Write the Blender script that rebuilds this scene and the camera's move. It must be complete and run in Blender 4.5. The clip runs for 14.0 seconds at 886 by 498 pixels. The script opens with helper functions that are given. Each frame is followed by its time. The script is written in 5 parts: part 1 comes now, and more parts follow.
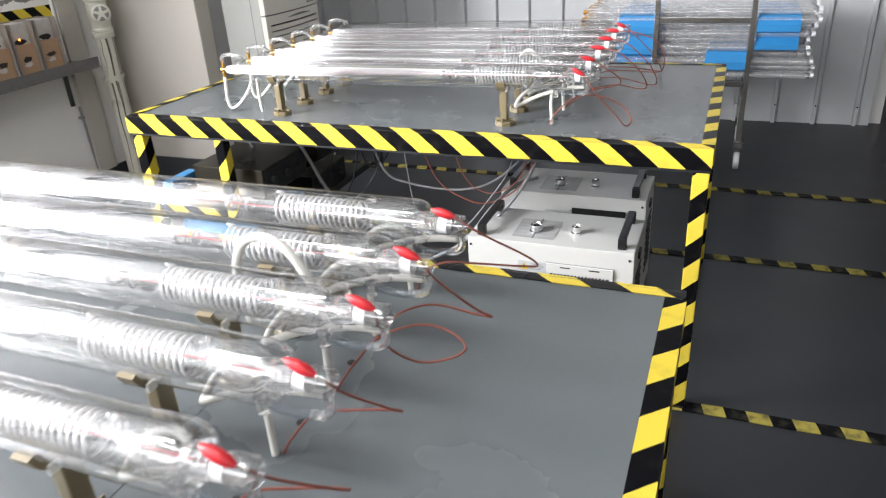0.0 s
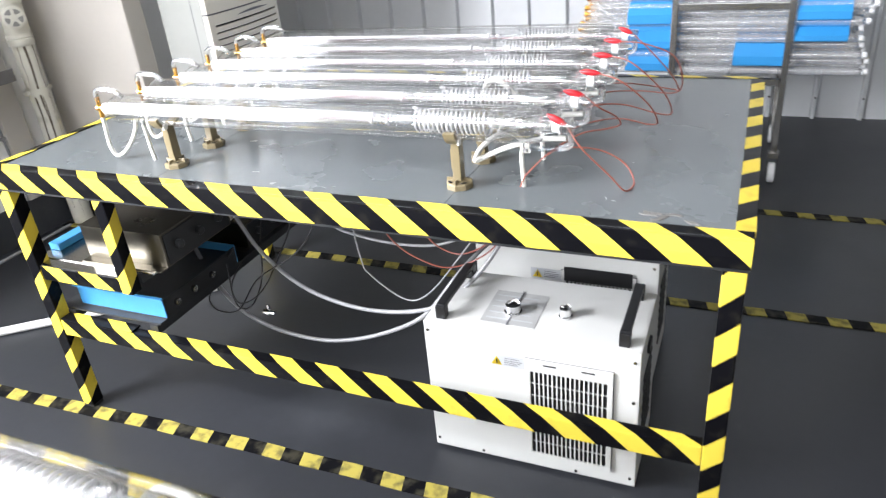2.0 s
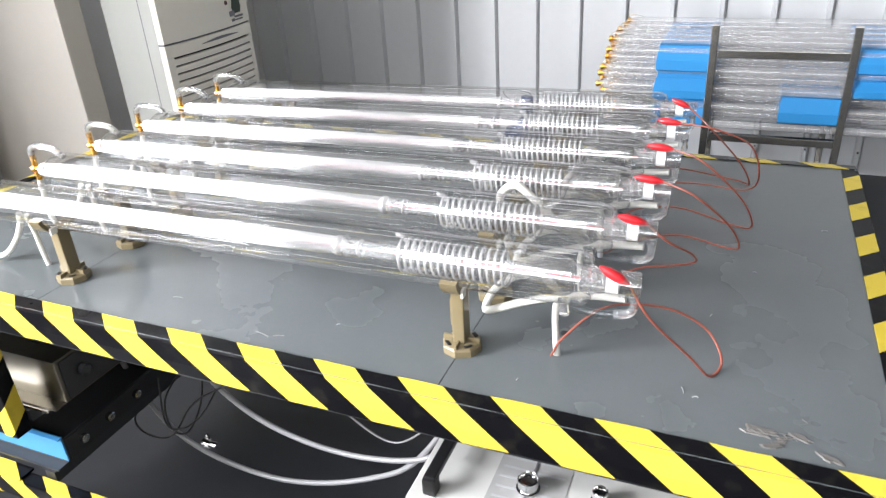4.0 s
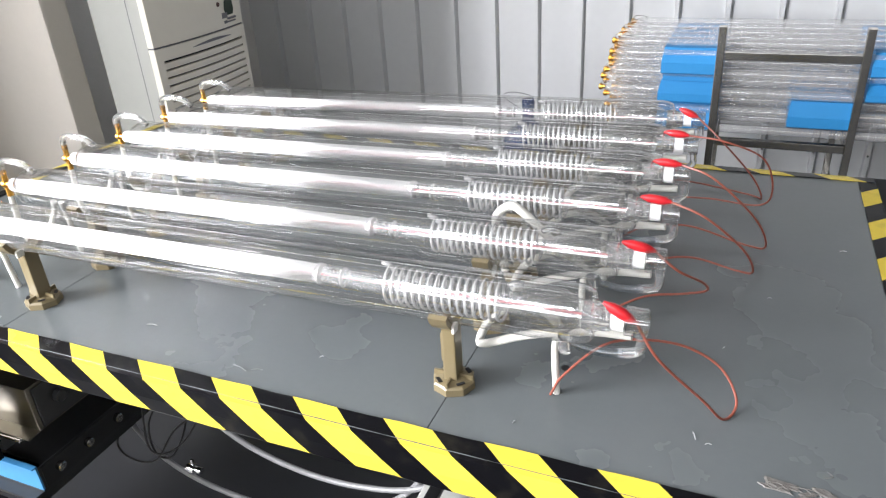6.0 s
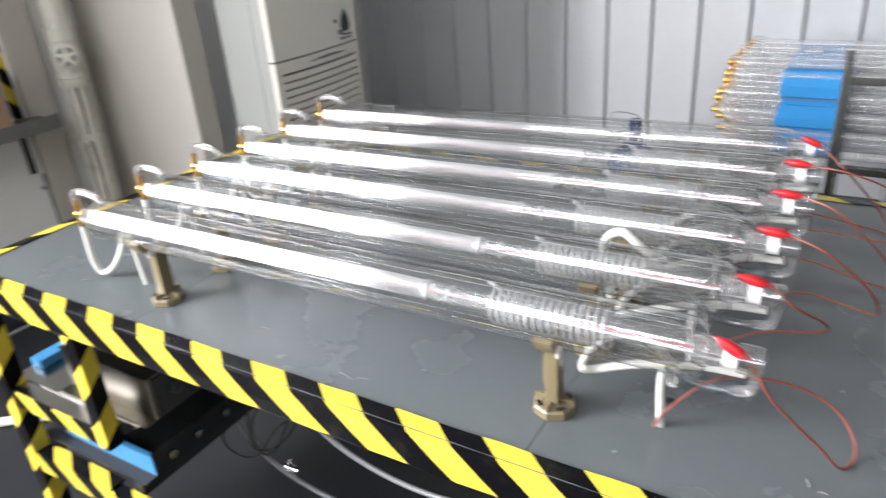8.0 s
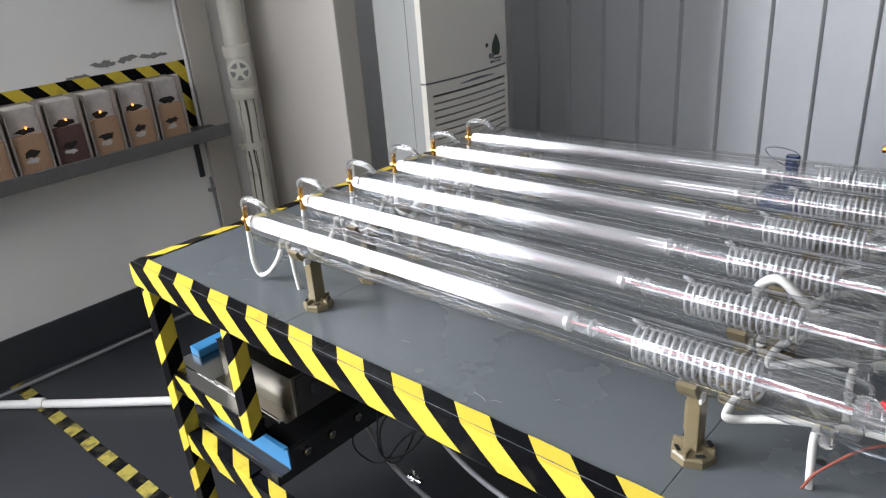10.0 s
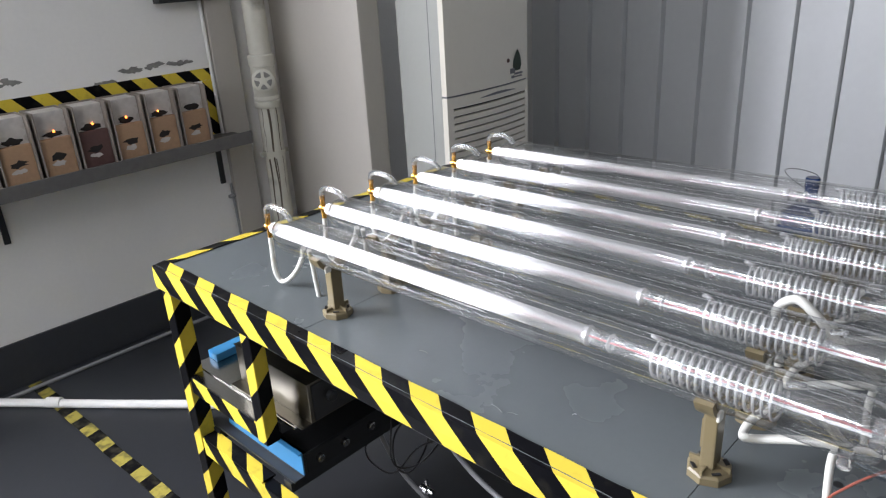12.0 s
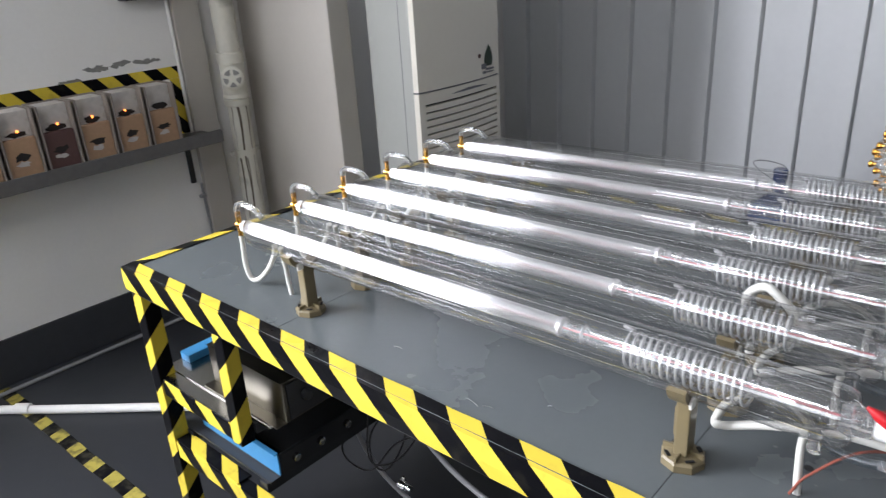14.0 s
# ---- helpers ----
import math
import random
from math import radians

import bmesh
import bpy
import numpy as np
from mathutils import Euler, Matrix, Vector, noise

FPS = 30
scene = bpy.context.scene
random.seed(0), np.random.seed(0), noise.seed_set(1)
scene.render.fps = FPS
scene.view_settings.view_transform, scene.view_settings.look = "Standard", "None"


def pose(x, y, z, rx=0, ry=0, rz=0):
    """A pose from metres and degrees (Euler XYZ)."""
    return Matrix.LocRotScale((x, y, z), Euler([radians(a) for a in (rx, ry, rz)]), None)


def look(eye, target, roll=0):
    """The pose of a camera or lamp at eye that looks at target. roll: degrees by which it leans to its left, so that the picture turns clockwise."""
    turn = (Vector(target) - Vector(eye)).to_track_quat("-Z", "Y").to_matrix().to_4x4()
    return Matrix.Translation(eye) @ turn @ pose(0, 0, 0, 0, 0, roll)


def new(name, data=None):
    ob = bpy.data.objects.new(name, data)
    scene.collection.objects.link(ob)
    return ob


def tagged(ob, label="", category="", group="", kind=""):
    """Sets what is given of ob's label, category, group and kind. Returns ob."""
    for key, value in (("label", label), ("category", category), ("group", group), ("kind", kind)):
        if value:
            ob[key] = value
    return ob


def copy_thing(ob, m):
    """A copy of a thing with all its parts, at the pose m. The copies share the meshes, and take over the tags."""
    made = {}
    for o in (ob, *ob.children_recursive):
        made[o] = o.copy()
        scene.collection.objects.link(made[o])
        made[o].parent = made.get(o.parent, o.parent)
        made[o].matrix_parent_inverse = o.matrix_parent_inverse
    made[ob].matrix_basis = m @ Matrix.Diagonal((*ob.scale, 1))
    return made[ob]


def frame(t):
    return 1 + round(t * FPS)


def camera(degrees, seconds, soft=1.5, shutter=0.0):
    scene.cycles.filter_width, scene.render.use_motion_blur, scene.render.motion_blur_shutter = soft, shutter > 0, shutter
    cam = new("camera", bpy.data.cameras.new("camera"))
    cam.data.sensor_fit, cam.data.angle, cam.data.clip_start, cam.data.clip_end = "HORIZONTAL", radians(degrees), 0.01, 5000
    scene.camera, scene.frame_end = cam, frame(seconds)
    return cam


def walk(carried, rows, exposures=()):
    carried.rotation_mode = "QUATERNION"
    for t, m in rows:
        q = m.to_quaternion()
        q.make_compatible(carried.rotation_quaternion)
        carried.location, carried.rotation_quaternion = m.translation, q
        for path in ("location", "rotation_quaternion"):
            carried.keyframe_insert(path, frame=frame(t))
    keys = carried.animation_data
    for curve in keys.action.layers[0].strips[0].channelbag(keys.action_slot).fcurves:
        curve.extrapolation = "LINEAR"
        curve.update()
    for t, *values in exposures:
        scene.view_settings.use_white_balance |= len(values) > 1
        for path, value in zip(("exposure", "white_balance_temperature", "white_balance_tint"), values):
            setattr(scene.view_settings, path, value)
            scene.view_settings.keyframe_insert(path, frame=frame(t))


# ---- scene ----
cam = camera(63.4, 14.0, soft=1.2, shutter=0.5)
PATH = [
    (0, (-0.009, 0.594, 1.518), (-0.703, 2.259, 0.653), -3.6),
    (0.5, (-0.009, 0.739, 1.511), (-0.693, 2.407, 0.646), -4.6),
    (1, (-0.049, 0.959, 1.521), (-0.705, 2.632, 0.644), -5.1),
    (1.5, (-0.07, 1.13, 1.535), (-0.75, 2.763, 0.602), -6.9),
    (2, (-0.067, 1.312, 1.527), (-0.807, 2.919, 0.593), -5.5),
    (2.5, (-0.092, 1.433, 1.519), (-0.935, 2.984, 0.578), -5.0),
    (3, (-0.179, 1.595, 1.523), (-0.981, 3.187, 0.616), -4.7),
    (3.5, (-0.277, 1.758, 1.538), (-0.997, 3.386, 0.627), -3.5),
    (6, (-0.316, 1.948, 1.537), (-1.042, 3.569, 0.62), -3.7),
    (6.5, (-0.318, 1.947, 1.539), (-1.054, 3.569, 0.63), -3.8),
    (7, (-0.319, 1.947, 1.543), (-1.064, 3.567, 0.637), -4.0),
    (7.5, (-0.319, 1.943, 1.546), (-1.091, 3.554, 0.647), -4.2),
    (8, (-0.33, 1.933, 1.553), (-1.295, 3.455, 0.686), -4.4),
    (8.5, (-0.343, 1.917, 1.567), (-1.553, 3.288, 0.759), -4.7),
    (11, (-0.342, 1.899, 1.575), (-1.621, 3.223, 0.795), -3.9),
    (11.5, (-0.343, 1.891, 1.576), (-1.638, 3.213, 0.818), -3.2),
    (12, (-0.342, 1.887, 1.579), (-1.639, 3.207, 0.82), -3.3),
    (12.5, (-0.344, 1.885, 1.577), (-1.643, 3.205, 0.82), -3.3),
    (13, (-0.345, 1.885, 1.578), (-1.641, 3.207, 0.821), -3.2),
    (13.5, (-0.344, 1.886, 1.578), (-1.64, 3.209, 0.823), -3.3),
    (14, (-0.34, 1.892, 1.572), (-1.585, 3.255, 0.803), -3.5),
]
EXPOSURES = [
    (0.0, -0.16, 6500, 12), (0.5, -0.12, 6500, 12), (1.0, 0.26, 6400, 12), (2.0, 0.46, 6300, 12), (3.0, 0.38, 6300, 12),
    (3.7, 0.24, 6400, 12), (6.0, 0.0, 6500, 12), (7.8, -0.02, 6450, 12), (8.7, -0.62, 6200, 13), (14.0, -0.62, 6200, 13),
]
walk(cam, [(t, look(eye, target, roll)) for t, eye, target, roll in PATH], EXPOSURES)

# ---- world and large lights ----
world = bpy.data.worlds.new("world")
scene.world = world
world.use_nodes = True
wn = world.node_tree
sky = wn.nodes.new("ShaderNodeTexSky")
sky.sky_type, sky.sun_disc = "NISHITA", False
sky.sun_elevation, sky.sun_rotation = radians(40), radians(250)
wn.links.new(sky.outputs[0], wn.nodes["Background"].inputs[0])
wn.nodes["Background"].inputs[1].default_value = 0.12


def area_lamp(name, m, w, h, power, colour):
    data = bpy.data.lights.new(name, "AREA")
    data.shape, data.size, data.size_y, data.energy, data.color = "RECTANGLE", w, h, power, colour
    ob = new(name, data)
    ob.matrix_world = m
    return ob


# daylight through the west window and the high south windows; three invented ceiling battens add fill
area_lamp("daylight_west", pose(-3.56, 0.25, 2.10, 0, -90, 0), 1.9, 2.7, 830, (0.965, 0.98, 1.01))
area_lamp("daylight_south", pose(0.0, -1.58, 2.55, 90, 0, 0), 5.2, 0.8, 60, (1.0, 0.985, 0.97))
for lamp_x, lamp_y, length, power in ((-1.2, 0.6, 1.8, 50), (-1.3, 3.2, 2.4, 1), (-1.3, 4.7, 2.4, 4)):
    area_lamp("batten_fill", pose(lamp_x, lamp_y, 3.10), length, 0.10, power, (0.97, 0.985, 1.0))


# ---- materials ----
def mat(name, base, rough=0.5, metal=0.0, bump=0.0, scale=40.0, vary=0.12, spec=0.5, stain=0.0, stain_col=(0.1, 0.09, 0.08), stain_scale=3.0, rv=0.35):
    """A painted or plain surface with two scales of variation."""
    m = bpy.data.materials.new(name)
    m.use_nodes = True
    nt = m.node_tree
    p = nt.nodes["Principled BSDF"]
    p.inputs["Roughness"].default_value, p.inputs["Metallic"].default_value = rough, metal
    p.inputs["Specular IOR Level"].default_value = spec
    tc = nt.nodes.new("ShaderNodeTexCoord")
    n1 = nt.nodes.new("ShaderNodeTexNoise")
    n1.inputs["Scale"].default_value, n1.inputs["Detail"].default_value = scale, 4
    n2 = nt.nodes.new("ShaderNodeTexNoise")
    n2.inputs["Scale"].default_value, n2.inputs["Detail"].default_value = stain_scale, 5
    for n in (n1, n2):
        nt.links.new(tc.outputs["Object"], n.inputs["Vector"])
    add = nt.nodes.new("ShaderNodeMath")
    add.operation = "ADD"
    nt.links.new(n1.outputs["Fac"], add.inputs[0])
    nt.links.new(n2.outputs["Fac"], add.inputs[1])
    rng = nt.nodes.new("ShaderNodeMapRange")
    rng.inputs[1].default_value, rng.inputs[2].default_value = 0.35, 1.65
    rng.inputs[3].default_value, rng.inputs[4].default_value = 1 - vary, 1 + vary
    nt.links.new(add.outputs[0], rng.inputs[0])
    mul = nt.nodes.new("ShaderNodeVectorMath")
    mul.operation = "SCALE"
    mul.inputs[0].default_value = base
    nt.links.new(rng.outputs[0], mul.inputs["Scale"])
    out = mul.outputs[0]
    if stain > 0:
        cut = nt.nodes.new("ShaderNodeMapRange")
        cut.inputs[1].default_value, cut.inputs[2].default_value = 0.58, 0.72
        cut.inputs[3].default_value, cut.inputs[4].default_value = 0, stain
        nt.links.new(n2.outputs["Fac"], cut.inputs[0])
        mix = nt.nodes.new("ShaderNodeMix")
        mix.data_type = "RGBA"
        mix.inputs["B"].default_value = (*stain_col, 1)
        nt.links.new(cut.outputs[0], mix.inputs["Factor"])
        nt.links.new(out, mix.inputs["A"])
        out = mix.outputs["Result"]
    nt.links.new(out, p.inputs["Base Color"])
    rr = nt.nodes.new("ShaderNodeMapRange")
    rr.inputs[1].default_value, rr.inputs[2].default_value = 0.0, 1.0
    rr.inputs[3].default_value, rr.inputs[4].default_value = max(0.02, rough * (1 - rv)), min(1, rough * (1 + rv))
    nt.links.new(n2.outputs["Fac"], rr.inputs[0])
    nt.links.new(rr.outputs[0], p.inputs["Roughness"])
    if bump:
        b = nt.nodes.new("ShaderNodeBump")
        b.inputs["Strength"].default_value, b.inputs["Distance"].default_value = bump, 0.004
        nt.links.new(n1.outputs["Fac"], b.inputs["Height"])
        nt.links.new(b.outputs[0], p.inputs["Normal"])
    return m


def glass_mat(name, tint=0.97, gloss=0.06, rim=0.9, rough=0.03, power=3.0, colour=(1, 1, 1), white_glint=0.0, brushed=0.0):
    """Thin clear glass: lets light through and mirrors more towards its rim; a diffuse white share can stand in for
    bright reflections.
    """
    m = bpy.data.materials.new(name)
    m.use_nodes = True
    nt = m.node_tree
    nt.nodes.remove(nt.nodes["Principled BSDF"])
    tr = nt.nodes.new("ShaderNodeBsdfTransparent")
    tr.inputs[0].default_value = (tint * colour[0], tint * colour[1], tint * colour[2], 1)
    gl = nt.nodes.new("ShaderNodeBsdfGlossy")
    gl.inputs["Roughness"].default_value = rough
    if brushed:
        tg = nt.nodes.new("ShaderNodeTangent")
        tg.direction_type, tg.axis = "RADIAL", "X"
        gl.inputs["Anisotropy"].default_value = brushed
        nt.links.new(tg.outputs[0], gl.inputs["Tangent"])
    lw = nt.nodes.new("ShaderNodeLayerWeight")
    lw.inputs["Blend"].default_value = 0.5
    pw = nt.nodes.new("ShaderNodeMath")
    pw.operation = "POWER"
    pw.inputs[1].default_value = power
    nt.links.new(lw.outputs["Facing"], pw.inputs[0])
    ma = nt.nodes.new("ShaderNodeMath")
    ma.operation = "MULTIPLY_ADD"
    ma.use_clamp = True
    ma.inputs[1].default_value, ma.inputs[2].default_value = rim, gloss
    nt.links.new(pw.outputs[0], ma.inputs[0])
    mix = nt.nodes.new("ShaderNodeMixShader")
    nt.links.new(ma.outputs[0], mix.inputs[0])
    nt.links.new(tr.outputs[0], mix.inputs[1])
    nt.links.new(gl.outputs[0], mix.inputs[2])
    out = mix.outputs[0]
    if white_glint:
        df = nt.nodes.new("ShaderNodeBsdfDiffuse")
        df.inputs[0].default_value = (0.9, 0.9, 0.9, 1)
        mx = nt.nodes.new("ShaderNodeMixShader")
        mx.inputs[0].default_value = white_glint
        nt.links.new(out, mx.inputs[1])
        nt.links.new(df.outputs[0], mx.inputs[2])
        out = mx.outputs[0]
    nt.links.new(out, nt.nodes["Material Output"].inputs["Surface"])
    return m


def solid_glass(name, rough, white_glint):
    """Clear solid glass for small pieces, with a small white share for brightness."""
    m = bpy.data.materials.new(name)
    m.use_nodes = True
    nt = m.node_tree
    p = nt.nodes["Principled BSDF"]
    p.inputs["Base Color"].default_value = (1, 1, 1, 1)
    p.inputs["Roughness"].default_value = rough
    p.inputs["IOR"].default_value = 1.47
    p.inputs["Transmission Weight"].default_value = 1.0 - white_glint
    return m


def tape_mat(name, kx, ky, kz, period=0.146, phase=0.0, worn=0.25, rough=0.3, wear_from=0.55, yellow=(0.64, 0.49, 0.055, 1)):
    """Black and yellow hazard tape; the stripes run along kx*x + ky*y + kz*z."""
    m = mat(name, (0.8, 0.6, 0.02), rough, spec=0.07)
    nt = m.node_tree
    p = nt.nodes["Principled BSDF"]
    tc = nt.nodes.new("ShaderNodeTexCoord")
    dot = nt.nodes.new("ShaderNodeVectorMath")
    dot.operation = "DOT_PRODUCT"
    dot.inputs[1].default_value = (kx / period, ky / period, kz / period)
    nt.links.new(tc.outputs["Object"], dot.inputs[0])
    add = nt.nodes.new("ShaderNodeMath")
    add.inputs[1].default_value = phase / period + 100
    nt.links.new(dot.outputs["Value"], add.inputs[0])
    fr = nt.nodes.new("ShaderNodeMath")
    fr.operation = "FRACT"
    nt.links.new(add.outputs[0], fr.inputs[0])
    gt = nt.nodes.new("ShaderNodeMath")
    gt.operation = "GREATER_THAN"
    gt.inputs[1].default_value = 0.5
    nt.links.new(fr.outputs[0], gt.inputs[0])
    nz = nt.nodes.new("ShaderNodeTexNoise")
    nz.inputs["Scale"].default_value, nz.inputs["Detail"].default_value = 26, 6
    nt.links.new(tc.outputs["Object"], nz.inputs["Vector"])
    wear = nt.nodes.new("ShaderNodeMapRange")
    wear.inputs[1].default_value, wear.inputs[2].default_value = wear_from, wear_from + 0.2
    wear.inputs[3].default_value, wear.inputs[4].default_value = 0, worn
    nt.links.new(nz.outputs["Fac"], wear.inputs[0])
    cm = nt.nodes.new("ShaderNodeMix")
    cm.data_type = "RGBA"
    cm.inputs["A"].default_value, cm.inputs["B"].default_value = yellow, (0.004, 0.004, 0.005, 1)
    nt.links.new(gt.outputs[0], cm.inputs["Factor"])
    wm = nt.nodes.new("ShaderNodeMix")
    wm.data_type = "RGBA"
    wm.inputs["B"].default_value = (0.05, 0.046, 0.032, 1)
    nt.links.new(wear.outputs[0], wm.inputs["Factor"])
    nt.links.new(cm.outputs["Result"], wm.inputs["A"])
    nt.links.new(wm.outputs["Result"], p.inputs["Base Color"])
    return m


def glow_mat(name, colour, strength):
    m = bpy.data.materials.new(name)
    m.use_nodes = True
    p = m.node_tree.nodes["Principled BSDF"]
    p.inputs["Base Color"].default_value = (*colour, 1)
    p.inputs["Emission Color"].default_value = (*colour, 1)
    p.inputs["Emission Strength"].default_value = strength
    return m


M = {
    "floor": mat("grey_floor_paint", (0.022, 0.0235, 0.0275), 0.40, spec=0.5, bump=0.05, scale=30, vary=0.12, stain=0.25, stain_col=(0.095, 0.10, 0.11), stain_scale=1.3),
    "wall": mat("white_wall_paint", (0.80, 0.785, 0.755), 0.7, bump=0.06, scale=60, vary=0.04, stain=0.12, stain_col=(0.42, 0.41, 0.39), stain_scale=1.2),
    "pillar": mat("pillar_paint", (0.46, 0.43, 0.385), 0.6, bump=0.05, scale=50, vary=0.04, stain=0.15, stain_col=(0.5, 0.47, 0.4), stain_scale=1.5),
    "metal_wall": mat("white_coated_sheet", (0.68, 0.69, 0.695), 0.38, bump=0.03, scale=25, vary=0.04, stain=0.1, stain_col=(0.5, 0.5, 0.49), stain_scale=2.0),
    "base": mat("dark_baseboard_paint", (0.035, 0.037, 0.042), 0.5, vary=0.2),
    "top": mat("grey_painted_tabletop", (0.105, 0.117, 0.121), 0.27, spec=0.38, bump=0.03, scale=90, vary=0.05, stain_scale=4, rv=0.08),
    "steel_dark": mat("dark_painted_steel", (0.018, 0.019, 0.021), 0.45, vary=0.2),
    "tape_x": tape_mat("hazard_tape_along", 1, 1.6, 1.1, period=0.149, phase=0.175),
    "tape_edge": tape_mat("hazard_tape_bench_edge", 1, 1.1, 1.15, period=0.1465, phase=-0.9434),
    "tape_y": tape_mat("hazard_tape_across", -1, 1, 0.5, period=0.158, phase=-0.235),
    "tape_y_near": tape_mat("hazard_tape_across_near_bench", -1, 1, 0.5, period=0.148, phase=-0.420),
    "tape_z": tape_mat("hazard_tape_upright", -0.95, -0.95, 1, period=0.1445, phase=0.349),
    "tape_floor": tape_mat("hazard_tape_floor", 1, 0.25, 0, period=0.135, worn=0.7, rough=0.5, wear_from=0.47, yellow=(0.36, 0.30, 0.065, 1)),
    "tape_wall": tape_mat("hazard_tape_wall", 0, 1, 0.9, period=0.135),
    "glass": glass_mat("clear_glass", tint=0.995, gloss=0.19, rough=0.02, power=2.8, rim=0.75),
    "glass_in": glass_mat("glass_water_jacket", tint=0.99, gloss=0.45, rim=0.40, rough=0.32, power=2.0, brushed=-0.84),
    "glass_coil": solid_glass("fitted_glass", 0.02, 0.06),
    # helix and stacked tubes carry diffuse white in place of bright reflections
    "glass_helix": glass_mat("glass_helix", tint=0.99, gloss=0.45, rim=0.5, rough=0.22, power=1.5, white_glint=0.32),
    "glass_far": glass_mat("stacked_glass", gloss=0.14, rim=0.6, rough=0.05, power=2.5, tint=0.998, white_glint=0.15),
    "glow": glow_mat("discharge", (0.50, 0.11, 0.13), 0.18),
    "ember": glow_mat("ember", (1.0, 0.30, 0.05), 6.0),
    "gold": mat("gold_fitting", (0.75, 0.40, 0.08), 0.25, 0.9, vary=0.1),
    "white": mat("white_plastic", (0.8, 0.8, 0.79), 0.35, vary=0.03),
    "red": mat("red_rubber", (0.46, 0.012, 0.018), 0.35, vary=0.1),
    "wire": mat("red_wire", (0.23, 0.06, 0.038), 0.4, vary=0.2, scale=12),
    "wire_dark": mat("black_wire", (0.012, 0.011, 0.012), 0.45),
    "hose": mat("silicone_hose", (0.66, 0.65, 0.60), 0.35, vary=0.06),
    "hose_grey": mat("grey_hose", (0.24, 0.24, 0.245), 0.35, vary=0.06),
    "bracket": mat("tan_plastic", (0.165, 0.132, 0.072), 0.33, vary=0.08, bump=0.03),
    "chiller": mat("white_powder_coat", (0.56, 0.56, 0.535), 0.42, bump=0.04, scale=300, vary=0.03, stain=0.06, stain_col=(0.5, 0.49, 0.46)),
    "black": mat("black_plastic", (0.012, 0.012, 0.013), 0.4, vary=0.2),
    "void": mat("dark_inside", (0.008, 0.008, 0.009), 0.8),
    "chrome": mat("chrome", (0.75, 0.75, 0.75), 0.12, 1.0, vary=0.05),
    "steel": mat("stainless_steel", (0.42, 0.41, 0.39), 0.24, 1.0, vary=0.1, scale=18),
    "psu": mat("galvanised_sheet", (0.11, 0.10, 0.08), 0.30, 1.0, vary=0.3, scale=10),
    "blue": mat("blue_foam", (0.02, 0.25, 0.58), 0.65, bump=0.1, scale=200, vary=0.1),
    "blue_metal": mat("blue_painted_tray", (0.045, 0.22, 0.44), 0.4, vary=0.1),
    "blue_water": mat("blue_water_jug", (0.008, 0.035, 0.14), 0.2),
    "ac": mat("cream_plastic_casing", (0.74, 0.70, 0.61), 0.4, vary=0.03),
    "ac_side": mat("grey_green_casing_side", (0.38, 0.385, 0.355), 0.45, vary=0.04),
    "pipe": mat("cream_painted_pipe", (0.60, 0.58, 0.50), 0.5, vary=0.08, bump=0.05, stain=0.7, stain_col=(0.1, 0.085, 0.06), stain_scale=6),
    "shelf": mat("worn_shelf_edge", (0.12, 0.115, 0.11), 0.5, vary=0.25, stain=0.5, stain_col=(0.06, 0.055, 0.05), stain_scale=9),
    "brick": mat("firebrick", (0.40, 0.25, 0.15), 0.85, bump=0.3, vary=0.2, scale=70),
    "brick_dark": mat("dark_firebrick", (0.10, 0.05, 0.045), 0.85, bump=0.3, vary=0.2, scale=70),
    "runs": mat("rusty_dirt", (0.10, 0.078, 0.055), 0.8, vary=0.4),
    "grimy": mat("grimy_box_panel", (0.25, 0.215, 0.185), 0.7, vary=0.15, stain=0.4, stain_col=(0.25, 0.22, 0.19), stain_scale=12),
    "soot": mat("soot", (0.015, 0.012, 0.01), 0.9),
    "ash": mat("pale_acrylic", (0.52, 0.49, 0.46), 0.6, vary=0.2, stain=0.5, stain_col=(0.25, 0.2, 0.16), stain_scale=20),
    "yellow": mat("warning_yellow", (0.8, 0.58, 0.03), 0.4),
    "notice": mat("faded_sticker", (0.36, 0.36, 0.35), 0.4, vary=0.12, scale=30, stain=0.5, stain_col=(0.45, 0.45, 0.44), stain_scale=25),
    "paper": mat("label_paper", (0.42, 0.43, 0.44), 0.5, vary=0.08),
    "ink": mat("grey_print", (0.16, 0.16, 0.17), 0.6),
    "green": mat("leaf_green_print", (0.008, 0.028, 0.010), 0.5),
    "grime_and_groove": mat("flaked_grime_and_groove_shade", (0.22, 0.215, 0.20), 0.8, vary=0.4, scale=60),
    "scuff": mat("pale_scuff", (0.19, 0.20, 0.20), 0.6, vary=0.5, scale=60),
    "scab": mat("blistered_paint", (0.115, 0.108, 0.10), 0.5, vary=0.5, scale=120, bump=0.3, stain=0.7, stain_col=(0.07, 0.062, 0.055), stain_scale=45),
    # unseen walls and ceiling, darkened so that less light bounces back
    "wall_low_bounce": mat("unseen_wall_low_bounce", (0.22, 0.22, 0.215), 0.7, vary=0.05),
    "ceil": mat("unseen_ceiling_low_bounce", (0.30, 0.30, 0.295), 0.8, vary=0.03),
    "greenbox": mat("pale_green_box", (0.46, 0.52, 0.40), 0.45, vary=0.05),
}


